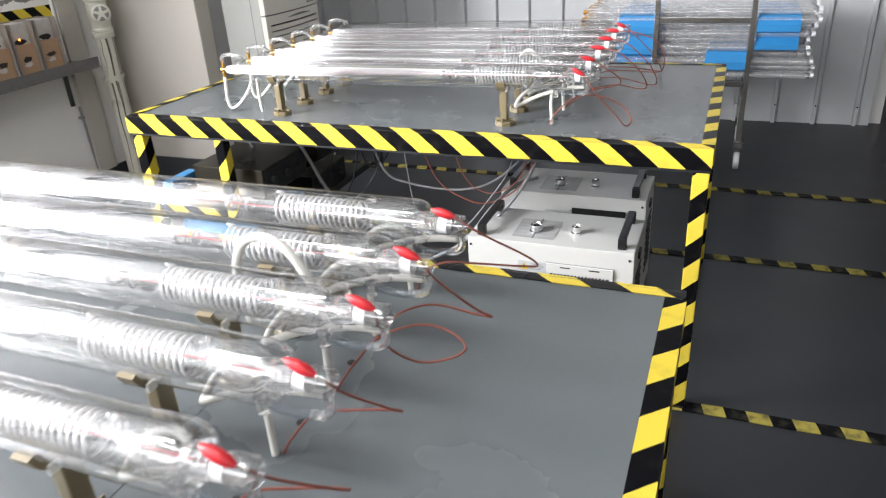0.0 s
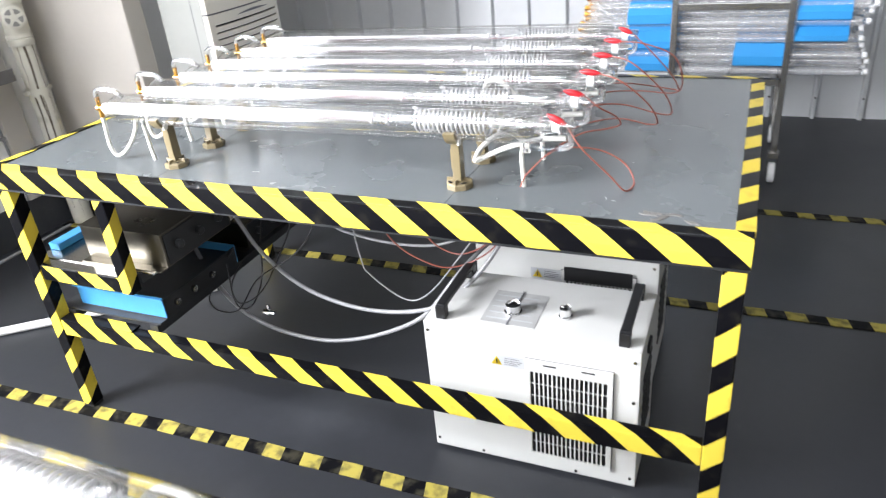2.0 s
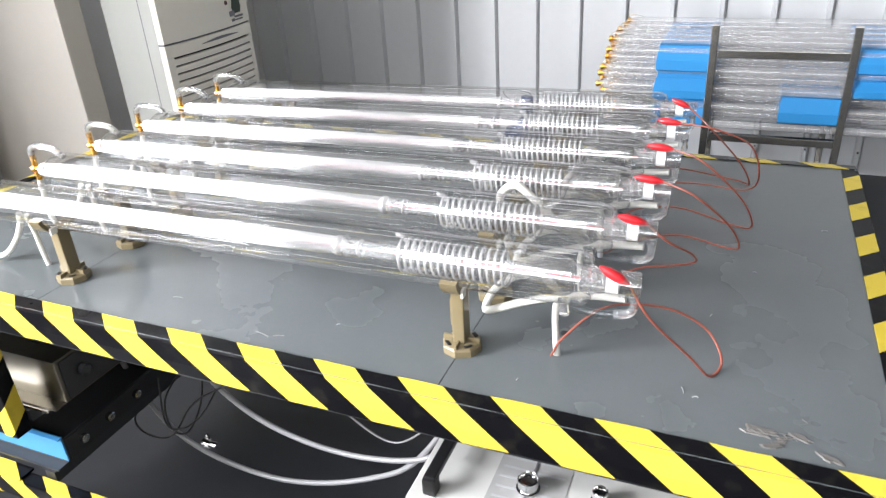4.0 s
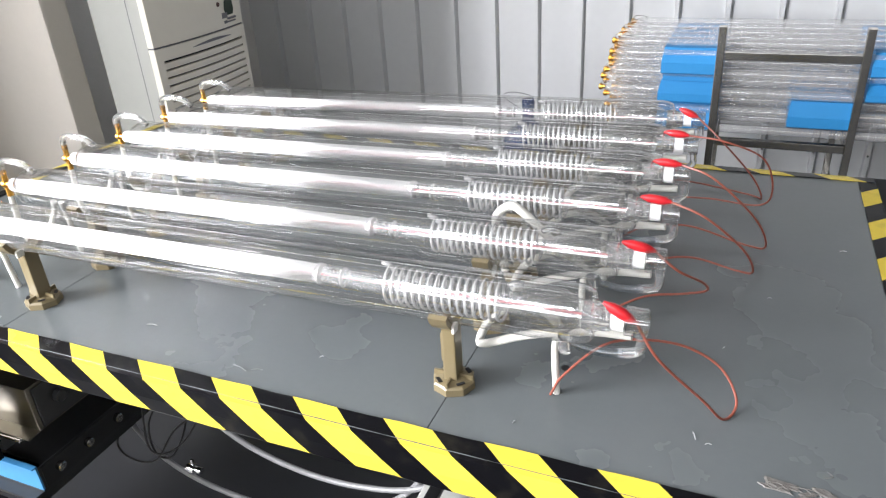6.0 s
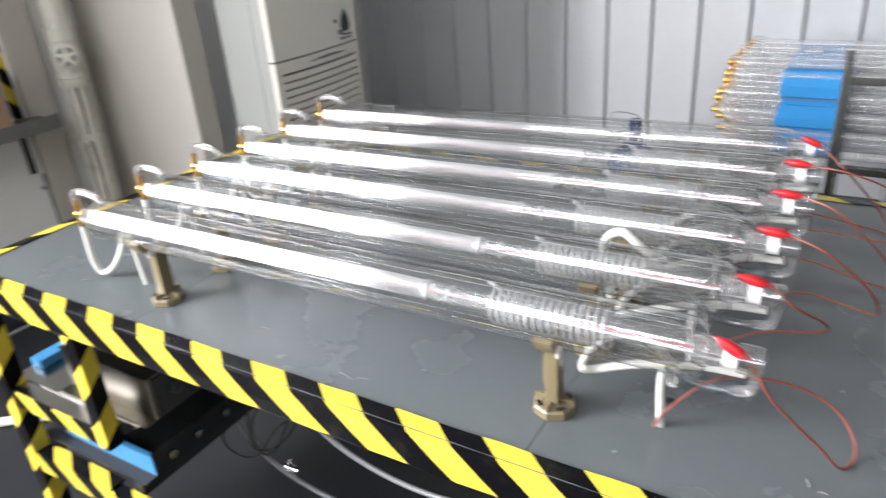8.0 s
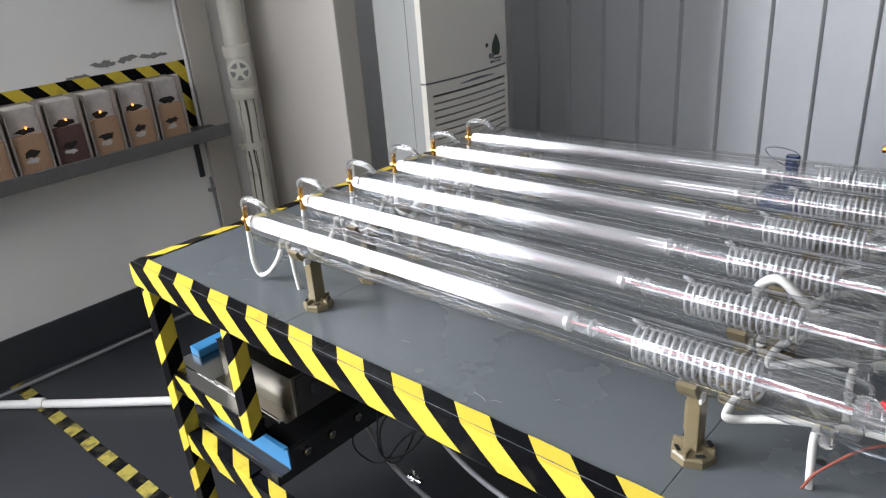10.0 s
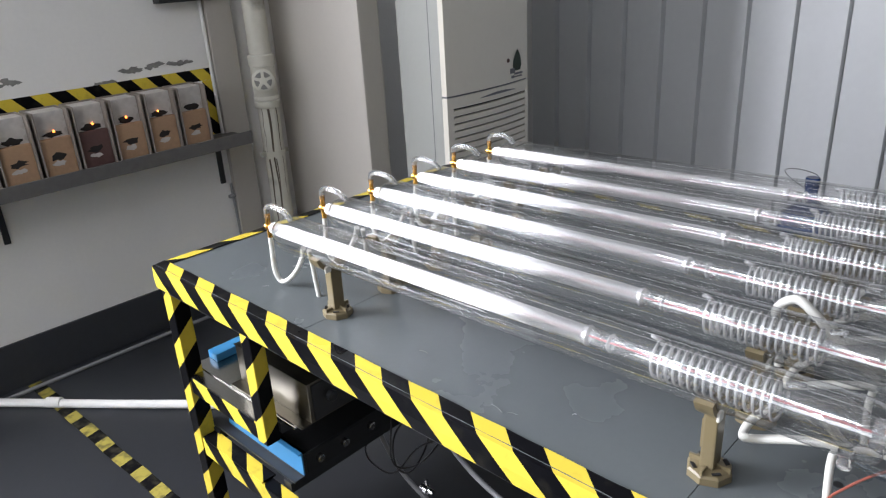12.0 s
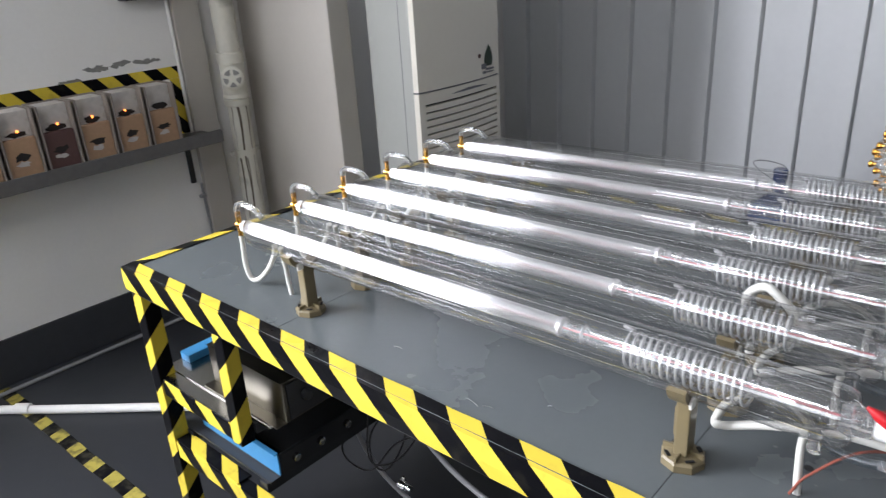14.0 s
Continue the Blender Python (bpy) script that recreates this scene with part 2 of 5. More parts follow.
# ---- mesh helpers ----
def part(name, bm, material, parent=None, label="", smooth=False):
    me = bpy.data.meshes.new(name)
    bmesh.ops.recalc_face_normals(bm, faces=bm.faces)
    if smooth:
        for f in bm.faces:
            f.smooth = True
    bm.to_mesh(me)
    bm.free()
    me.materials.append(material)
    if smooth:
        me.set_sharp_from_angle(angle=radians(42))
    ob = new(name, me)
    if parent is not None:
        ob.parent = parent
    if label:
        ob["label"] = label
    return ob


def thing(name, m, label, category, group="", kind=""):
    ob = new(name)
    ob.empty_display_size = 0.05
    ob.matrix_world = m
    return tagged(ob, label, category, group, kind)


def box(x0, x1, y0, y1, z0, z1, bevel=0.0, bm=None, seg=2):
    bm = bm or bmesh.new()
    r = bmesh.ops.create_cube(bm, size=1.0)
    for v in r["verts"]:
        v.co = Vector(((x0 + x1) / 2 + v.co.x * (x1 - x0), (y0 + y1) / 2 + v.co.y * (y1 - y0), (z0 + z1) / 2 + v.co.z * (z1 - z0)))
    if bevel:
        es = list({e for v in r["verts"] for e in v.link_edges})
        bmesh.ops.bevel(bm, geom=es, offset=bevel, segments=seg, affect="EDGES", profile=0.7)
    return bm


def lathe(profile, axis="x", at=(0, 0, 0), seg=24, bm=None, closed=True):
    """A turned shape; profile: (place along the axis, radius)."""
    bm = bm or bmesh.new()
    rings = []
    for s, r in profile:
        ring = []
        for i in range(seg):
            a = 2 * math.pi * i / seg
            c, d = r * math.cos(a), r * math.sin(a)
            p = {"x": (s, c, d), "y": (d, s, c), "z": (c, d, s)}[axis]
            ring.append(bm.verts.new(Vector(p) + Vector(at)))
        rings.append(ring)
    for a, b in zip(rings, rings[1:]):
        for i in range(seg):
            bm.faces.new((a[i], a[(i + 1) % seg], b[(i + 1) % seg], b[i]))
    if closed:
        bm.faces.new(rings[0])
        bm.faces.new(rings[-1])
    return bm


def smooth_path(pts, n=8):
    """A Catmull-Rom curve through the points."""
    pts = [Vector(p) for p in pts]
    ext = [pts[0] * 2 - pts[1]] + pts + [pts[-1] * 2 - pts[-2]]
    out = []
    for i in range(1, len(ext) - 2):
        p0, p1, p2, p3 = ext[i - 1:i + 3]
        for k in range(n):
            t = k / n
            out.append(0.5 * (2 * p1 + (p2 - p0) * t + (2 * p0 - 5 * p1 + 4 * p2 - p3) * t * t + (3 * p1 - p0 - 3 * p2 + p3) * t ** 3))
    return out + [pts[-1]]


def sweep(pts, r, seg=8, bm=None, n=8, raw=False):
    """A round cord along a smooth curve."""
    bm = bm or bmesh.new()
    path = [Vector(p) for p in pts] if raw else smooth_path(pts, n)
    up = Vector((0, 0, 1))
    rings = []
    for i, p in enumerate(path):
        d = (path[min(i + 1, len(path) - 1)] - path[max(i - 1, 0)]).normalized()
        side = d.cross(up)
        if side.length < 0.05:
            side = d.cross(Vector((0, 1, 0)))
        side.normalize()
        up = side.cross(d).normalized()
        rings.append([bm.verts.new(p + side * (r * math.cos(2 * math.pi * k / seg)) + up * (r * math.sin(2 * math.pi * k / seg))) for k in range(seg)])
    for a, b in zip(rings, rings[1:]):
        for k in range(seg):
            bm.faces.new((a[k], a[(k + 1) % seg], b[(k + 1) % seg], b[k]))
    bm.faces.new(rings[0])
    bm.faces.new(rings[-1])
    return bm


def structure(name, bm, material, label, category):
    return tagged(part(name, bm, material), label, category, kind="structure")


# ---- the room ----
structure("floor", box(-3.65, 4.6, -1.7, 8.6, -0.1, 0.0), M["floor"], "dark grey painted concrete floor, slightly glossy and scuffed", "floor")
structure("ceiling", box(-3.65, 4.6, -1.7, 8.6, 3.2, 3.3), M["ceil"], "plain unseen ceiling, darkened to cut bounced light", "ceiling")
# unseen battens, added as housings for the fill lamps over the benches
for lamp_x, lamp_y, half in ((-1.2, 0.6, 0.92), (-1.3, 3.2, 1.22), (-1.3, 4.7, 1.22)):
    bl = thing("added_batten", pose(lamp_x, lamp_y, 3.2), "slim white ceiling batten, unseen and added for fill light", "ceiling light", "ceiling battens")
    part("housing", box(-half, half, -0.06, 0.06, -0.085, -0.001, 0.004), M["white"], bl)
# west wall with its window opening
WX0, WX1 = -3.65, -3.45
wall = bmesh.new()
box(WX0, WX1, -1.7, -1.1, 0, 3.2, bm=wall)
box(WX0, WX1, 1.6, 6.3, 0, 3.2, bm=wall)
box(WX0, WX1, -1.1, 1.6, 0, 1.15, bm=wall)
box(WX0, WX1, -1.1, 1.6, 3.05, 3.2, bm=wall)
structure("wall_west", wall, M["wall"], "off-white painted wall with scuffs and flaked patches", "wall")
win = thing("window_1", pose(-3.55, 0.25, 1.15), "large window with white frame in the painted wall", "window", kind="structure")
fr = bmesh.new()
for y in (-1.33, 1.33):
    box(-0.03, 0.03, y - 0.02, y + 0.02, 0, 1.9, bm=fr)
for z in (0.02, 1.88):
    box(-0.028, 0.028, -1.31, 1.31, z - 0.02, z + 0.02, bm=fr)
part("window_frame", fr, M["white"], win)
# south wall with its window opening, behind the walk
wall = bmesh.new()
box(-3.45, -2.65, -1.7, -1.55, 0, 3.2, bm=wall)
box(2.65, 4.6, -1.7, -1.55, 0, 3.2, bm=wall)
box(-2.65, 2.65, -1.7, -1.55, 0, 2.1, bm=wall)
box(-2.65, 2.65, -1.7, -1.55, 3.0, 3.2, bm=wall)
structure("wall_south", wall, M["wall_low_bounce"], "plain unseen wall, darkened to cut bounced light", "wall")
structure("wall_east", box(4.45, 4.6, -1.55, 8.6, 0, 3.2), M["wall_low_bounce"], "plain unseen wall, darkened to cut bounced light", "wall")
structure("wall_far", box(0.98, 4.45, 8.4, 8.6, 0, 3.2), M["wall"], "pale far wall beyond the end of the sheet partition", "wall")
structure("wall_return", box(0.90, 0.98, 6.11, 8.6, 0, 3.2), M["wall"], "pale wall behind the sheet partition", "wall")


def sheet_wall():
    """White coated steel sheet with narrow upright ribs."""
    x0, x1, y = -3.45, 0.90, 6.05
    prof = [(x0, y)]
    k = 0
    while True:
        c = -3.245 + 0.2535 * k
        k += 1
        if c < x0 + 0.04:
            continue
        if c > x1 - 0.04:
            break
        prof += [(c - 0.017, y), (c - 0.011, y - 0.032), (c + 0.009, y - 0.032), (c + 0.014, y), (c + 0.0165, y + 0.012), (c + 0.0195, y + 0.012), (c + 0.022, y)]
    prof.append((x1, y))
    bm = bmesh.new()
    cols = []
    for x, yy in prof:
        cols.append((bm.verts.new((x, yy, 0.0)), bm.verts.new((x, yy, 3.2))))
    b0, b1 = (bm.verts.new((x0, y + 0.06, 0)), bm.verts.new((x0, y + 0.06, 3.2))), (bm.verts.new((x1, y + 0.06, 0)), bm.verts.new((x1, y + 0.06, 3.2)))
    cols = [b0] + cols + [b1]
    for a, b in zip(cols, cols[1:]):
        bm.faces.new((a[0], b[0], b[1], a[1]))
    bm.faces.new((b1[0], b0[0], b0[1], b1[1]))
    bm.faces.new([c[0] for c in cols])
    bm.faces.new([c[1] for c in reversed(cols)])
    ob = structure("wall_north", bm, M["metal_wall"], "white coated corrugated steel sheet partition with upright ribs", "wall")
    # screws low on the ribs
    for k in range(17):
        c = -3.245 + 0.2535 * k
        part("screw", lathe([(y - 0.036, 0.003), (y - 0.0345, 0.006), (y - 0.028, 0.006)], "y", (c, 0, 0.13), 8), M["steel"], ob)
    return ob


sheet_wall()
structure("pillar", box(-3.45, -2.795, 3.95, 4.07, 0, 3.2, 0.012), M["pillar"], "cream painted square concrete pillar with worn corner", "pillar")
structure("baseboard", box(-3.45, -3.438, 1.60, 3.95, 0.0, 0.20, 0.003), M["base"], "black painted skirting band on the wall", "baseboard")
structure("baseboard_pillar", box(-3.43, -2.80, 3.938, 3.95, 0.0, 0.20, 0.003), M["base"], "black painted skirting band on the pillar", "baseboard")
structure("wall_strip", box(-3.45, -3.42, 3.60, 3.73, 0.20, 3.2, 0.004), M["pillar"], "narrow raised cream strip on the wall", "trim")

# hazard tape lines stuck on the floor
for i, (y, x0, x1) in enumerate(((2.605, -3.42, 2.6), (3.74, -3.42, 2.6), (4.61, -3.42, 2.6))):
    bm = bmesh.new()
    n = 60
    cols = []
    for k in range(n + 1):
        x = x0 + (x1 - x0) * k / n
        j = (-0.022 * (x / -1.6) ** 1.7 if i == 0 and x < 0 else 0) + 0.004 * math.sin(x * 3.1 + i) + 0.002 * math.sin(x * 17)
        cols.append([bm.verts.new((x, y + j + s, z)) for s, z in ((-0.025, 0.001), (-0.025, 0.0042), (0.025, 0.0042), (0.025, 0.001))])
    for a, b in zip(cols, cols[1:]):
        for q in range(3):
            bm.faces.new((a[q], b[q], b[q + 1], a[q + 1]))
    structure("floor_tape", bm, M["tape_floor"], "worn yellow and black hazard tape line on the floor", "floor tape")


# ---- tables ----
TOP = 0.882


def table(x_mid, y_front, side_tape, label):
    """Taped steel workbench; x from its middle, y from its front edge."""
    t = thing("workbench", pose(x_mid, y_front, 0), label, "workbench", "taped workbenches")
    L, R, D = -1.018, 1.022, 1.115
    seams = (L + 0.004, -0.42, 0.395, R - 0.004)
    for a, b in zip(seams, seams[1:]):
        part("top_panel", box(a + 0.0004, b - 0.0004, 0.004, D - 0.004, TOP - 0.022, TOP, 0.0005, seg=1), M["top"], t)
    # steel angle frame under the edges
    for n, q in (("front_rail", (L + 0.002, R - 0.002, 0.004, 0.05)), ("back_rail", (L + 0.002, R - 0.002, D - 0.05, D - 0.004))):
        part(n, box(*q, TOP - 0.072, TOP - 0.0225, 0.002), M["steel_dark"], t)
    for a, b in ((L + 0.002, L + 0.05), (R - 0.05, R - 0.002)):
        part("side_rail", box(a, b, 0.0505, D - 0.0505, TOP - 0.072, TOP - 0.0225, 0.002), M["steel_dark"], t)
    for x in (L + 0.004, R - 0.049):
        for y in (0.006, D - 0.051):
            leg = part("leg", box(x, x + 0.045, y, y + 0.045, 0.012, TOP - 0.0725, 0.004), M["tape_z"], t, "square leg wrapped in hazard tape")
            part("foot", box(x + 0.002, x + 0.043, y + 0.002, y + 0.043, 0.0, 0.0118), M["black"], leg)
    # hazard tape folded over the edges
    def wrap(name, verts, mt):
        bm = bmesh.new()
        for quad in verts:
            bm.faces.new([bm.verts.new(v) for v in quad])
        bmesh.ops.remove_doubles(bm, verts=bm.verts, dist=0.0001)
        bmesh.ops.recalc_face_normals(bm, faces=bm.faces)
        bmesh.ops.solidify(bm, geom=bm.faces[:], thickness=-0.0012)
        return part(name, bm, mt, t)
    def edge_x(name, y0, yin, sgn):
        n = 40
        q = []
        rnd = random.Random(5)
        w = [rnd.uniform(-0.0012, 0.0012) for _ in range(n + 1)]
        for i in range(n):
            xa, xb = L + (R - L) * i / n, L + (R - L) * (i + 1) / n
            ya, yb = y0 + sgn * -w[i] * 0.6, y0 + sgn * -w[i + 1] * 0.6
            q.append([(xa, yin + w[i], TOP + 0.0015), (xb, yin + w[i + 1], TOP + 0.0015), (xb, yb, TOP - 0.002), (xa, ya, TOP - 0.002)])
            q.append([(xa, ya, TOP - 0.002), (xb, yb, TOP - 0.002), (xb, y0 - sgn * 0.002, TOP - 0.036), (xa, y0 - sgn * 0.002, TOP - 0.036)])
            q.append([(xa, y0 - sgn * 0.002, TOP - 0.036), (xb, y0 - sgn * 0.002, TOP - 0.036), (xb, y0, TOP - 0.062 + w[i + 1]), (xa, y0, TOP - 0.062 + w[i])])
        return wrap(name, q, M["tape_edge"])
    edge_x("front_tape", -0.002, 0.032, 1)
    edge_x("back_tape", D + 0.002, D - 0.032, -1)
    for name, x0, xin in (("side_tape", L - 0.001, L + 0.034), ("side_tape", R + 0.001, R - 0.034)):
        n, q = 24, []
        for i in range(n):
            a, b = 0.033 + (D - 0.066) * i / n, 0.033 + (D - 0.066) * (i + 1) / n
            q.append([(xin, a, TOP + 0.0017), (xin, b, TOP + 0.0017), (x0, b, TOP - 0.001), (x0, a, TOP - 0.001)])
            q.append([(x0, a, TOP - 0.001), (x0, b, TOP - 0.001), (x0, b, TOP - 0.05), (x0, a, TOP - 0.05)])
        wrap(name, q, side_tape)
    # low front rail
    part("low_rail", box(L + 0.0495, R - 0.0495, 0.008, 0.043, 0.305, 0.360, 0.004), M["tape_x"], t, "low rail wrapped in hazard tape")
    # hanging bay for the power supplies at the left end
    part("bay_post", box(L + 0.37, L + 0.41, 0.008, 0.046, 0.508, TOP - 0.0725, 0.004), M["tape_z"], t)
    part("bay_rail", box(L + 0.0495, L + 0.3695, 0.010, 0.042, 0.510, 0.558, 0.004), M["tape_x"], t)
    for z, wide in ((0.560, 0.47), (0.378, 0.43)):
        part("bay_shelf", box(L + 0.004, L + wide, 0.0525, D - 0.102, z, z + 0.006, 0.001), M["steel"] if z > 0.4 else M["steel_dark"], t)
        for x in (L + 0.05, L + 0.39):
            part("bay_bearer", box(x, x + 0.03, 0.047, D - 0.052, z - 0.03, z - 0.0005), M["steel_dark"], t)
    for x in (L + 0.02, L + 0.475):
        part("bay_hanger", box(x, x + 0.026, D - 0.10, D - 0.06, 0.348, TOP - 0.073), M["steel_dark"], t)
    # taped lips in front of the two shelves
    part("shelf_lip", box(L + 0.0505, L + 0.3685, 0.0125, 0.052, 0.5585, 0.5625, 0.001), M["steel"], t, "bare bright sheet edge")
    part("shelf_edge_tape", box(L + 0.0505, L + 0.345, 0.010, 0.0515, 0.3605, 0.366, 0.0015), M["tape_x"], t)
    return t


bench_a = table(-1.05, 2.58, M["tape_y"], "grey-topped steel workbench edged with yellow and black hazard tape")
bench_b = table(-1.061, 0.65, M["tape_y_near"], "grey-topped steel workbench edged with hazard tape, facing the other bench")


# ---- laser tubes ----
AX = 0.154


def laser_tube(m, group):
    """A glass gas-laser tube; x along the tube, z up from the bench top, offset by 1.04 m from the plan."""
    o = 1.04
    t = thing("laser_tube", m @ Matrix.Diagonal((1.035, 1, 1, 1)), "clear glass laser tube with coil, water jacket and end fittings", "laser tube", group)
    R = 0.040
    dome = [(-1.6 + o, 0.011), (-1.597 + o, 0.020), (-1.588 + o, 0.030), (-1.574 + o, 0.037), (-1.555 + o, R), (-1.552 + o, R), (-1.547 + o, R)]
    end = [(-0.492 + o, R), (-0.486 + o, R), (-0.482 + o, R), (-0.468 + o, 0.0385), (-0.459 + o, 0.034), (-0.455 + o, 0.027), (-0.454 + o, 0.019)]
    part("outer_jacket", lathe(dome + [(-1.2 + o, R), (-0.8 + o, R)] + end, "x", (0, 0, AX), 32, closed=False), M["glass"], t, smooth=True)
    part("water_jacket", lathe([(-1.628 + o, 0.006), (-1.622 + o, 0.013), (-1.60 + o, 0.0138), (-1.58 + o, 0.0150), (-1.577 + o, 0.0150), (-1.572 + o, 0.0150), (-1.0 + o, 0.0150), (-0.94 + o, 0.0150), (-0.935 + o, 0.0150), (-0.93 + o, 0.0150), (-0.88 + o, 0.0146), (-0.85 + o, 0.0138), (-0.84 + o, 0.0135)], "x", (0, 0, AX), 24, closed=False), M["glass_in"], t, smooth=True)
    part("inner_sleeve", lathe([(-0.836 + o, 0.0125), (-0.80 + o, 0.0115), (-0.797 + o, 0.0115), (-0.553 + o, 0.0115), (-0.55 + o, 0.0115), (-0.52 + o, 0.022), (-0.505 + o, 0.026), (-0.49 + o, 0.022), (-0.46 + o, 0.017)], "x", (0, 0, AX), 24, closed=False), M["glass"], t, smooth=True)
    part("end_sleeve", lathe([(-0.555 + o, 0.029), (-0.50 + o, 0.030), (-0.488 + o, 0.027), (-0.478 + o, 0.020)], "x", (0, 0, AX), 24, closed=False), M["glass"], t, smooth=True)
    part("bore", lathe([(-1.6 + o, 0.0016), (-0.47 + o, 0.0016)], "x", (0, 0, AX), 8), M["glow"], t, "thin pink discharge line", True)
    # glass return coil
    turns, n = 16, 16 * 18
    pts = []
    for i in range(n + 1):
        a = 2 * math.pi * turns * i / n
        pts.append((-0.735 + o + 0.165 * i / n, 0.0262 * math.cos(a), AX + 0.0262 * math.sin(a)))
    part("coil", sweep(pts, 0.0021, 6, raw=True), M["glass_helix"], t, "glass helix round the bore", True)
    part("electrode", lathe([(-0.725 + o, 0.0150), (-0.72 + o, 0.0178), (-0.585 + o, 0.0178), (-0.58 + o, 0.0150)], "x", (0, 0, AX), 20, closed=False), M["glass"], t, smooth=True)
    bm = lathe([(-0.842 + o - 0.006, 0.0125), (-0.842 + o, 0.0165), (-0.838 + o, 0.0165), (-0.834 + o, 0.012)], "x", (0, 0, AX), 16, closed=False)
    part("seal_ring", bm, M["glass_helix"], t, smooth=True)
    part("seal_ring", lathe([(-0.806 + o, 0.0118), (-0.803 + o, 0.0150), (-0.800 + o, 0.0118)], "x", (0, 0, AX), 16, closed=False), M["glass_helix"], t, smooth=True)
    # fused lumps where the jacket closes round the bore, and the knob that starts the coil
    bm = bmesh.new()
    lump = random.Random(4)
    for s0, r0, count in ((-0.842, 0.0135, 7), (-0.815, 0.0120, 4)):
        for i in range(count):
            a = 2 * math.pi * i / count + 0.4
            c = bmesh.ops.create_icosphere(bm, subdivisions=1, radius=lump.uniform(0.0028, 0.0050))
            for v in c["verts"]:
                v.co = Vector((v.co.x * 1.4 + s0 + o + lump.uniform(-0.004, 0.004) * 0.5, v.co.y + r0 * math.cos(a), v.co.z + AX + r0 * math.sin(a)))
    part("seal_lumps", bm, M["glass_coil"], t, "fused glass lumps", True)
    part("coil_knob", sweep([(-0.737 + o, 0.024, AX + 0.010), (-0.743 + o, 0.022, AX + 0.018), (-0.748 + o, 0.016, AX + 0.024), (-0.742 + o, 0.010, AX + 0.027), (-0.735 + o, 0.012, AX + 0.0235)], 0.0032, 8, n=4), M["glass_helix"], t, smooth=True)
    part("sleeve_knob", sweep([(-0.566 + o, 0.0, AX + 0.0265), (-0.556 + o, 0.0, AX + 0.031), (-0.546 + o, 0.0, AX + 0.0315)], 0.0042, 8, n=4), M["glass_coil"], t, smooth=True)
    # left end: gold mirror fitting and bent glass pipe
    fit = part("mirror_fitting", lathe([(-1.648 + o, 0.006), (-1.646 + o, 0.0085), (-1.638 + o, 0.0085), (-1.636 + o, 0.006), (-1.628 + o, 0.006)], "x", (0, 0, AX), 14), M["gold"], t, "gold coloured mirror fitting", True)
    part("collar", lathe([(0.006, 0.0055), (0.03, 0.0055)], "z", (-1.640 + o, 0, AX), 12), M["gold"], fit, "", True)
    part("bent_pipe", sweep([(-1.640 + o, 0, AX + 0.02), (-1.640 + o, 0, AX + 0.038), (-1.632 + o, 0, AX + 0.048), (-1.61 + o, 0, AX + 0.052), (-1.575 + o, 0, AX + 0.047), (-1.553 + o, 0, AX + 0.032)], 0.0066, 10, n=6), M["glass_coil"], t, "glass pipe bent over the end", True)
    part("hose_tail", lathe([(-0.026, 0.006), (-0.006, 0.006)], "z", (-1.640 + o, 0, AX), 12), M["gold"], t, "", True)
    # right end: neck, white cap, clear collar and the outlets below
    part("neck", lathe([(-0.47 + o, 0.0185), (-0.456 + o, 0.022), (-0.45 + o, 0.018), (-0.4365 + o, 0.0165), (-0.4365 + o, 0.011), (-0.452 + o, 0.012), (-0.47 + o, 0.013)], "x", (0, 0, AX), 20, closed=False), M["glass_coil"], t, smooth=True)
    part("white_cap", lathe([(-0.436 + o, 0.015), (-0.435 + o, 0.0150), (-0.421 + o, 0.0150), (-0.420 + o, 0.015)], "x", (0, 0, AX), 24), M["white"], t, "white plastic ring cap", True)
    part("clear_collar", lathe([(-0.4195 + o, 0.0190), (-0.395 + o, 0.0190), (-0.392 + o, 0.017), (-0.392 + o, 0.015), (-0.418 + o, 0.0150)], "x", (0, 0, AX), 24, closed=False), M["glass"], t, smooth=True)
    part("outlet", sweep([(-0.400 + o, 0, AX - 0.015), (-0.399 + o, 0, AX - 0.036), (-0.408 + o, 0, AX - 0.047), (-0.425 + o, 0, AX - 0.050)], 0.0066, 10, n=5), M["glass_coil"], t, smooth=True)
    part("link_hose", sweep([(-0.42 + o, 0, AX - 0.050), (-0.445 + o, 0, AX - 0.053), (-0.465 + o, 0, AX - 0.052), (-0.485 + o, 0, AX - 0.047)], 0.0062, 10, n=5), M["hose_clear"], t, "short clear link hose", True)
    part("nipple", lathe([(-0.062, 0.0075), (-0.057, 0.009), (-0.052, 0.007), (-0.046, 0.009), (-0.041, 0.007), (-0.038, 0.010)], "z", (-0.492 + o, 0, AX), 14), M["glass_coil"], t, smooth=True)
    return t


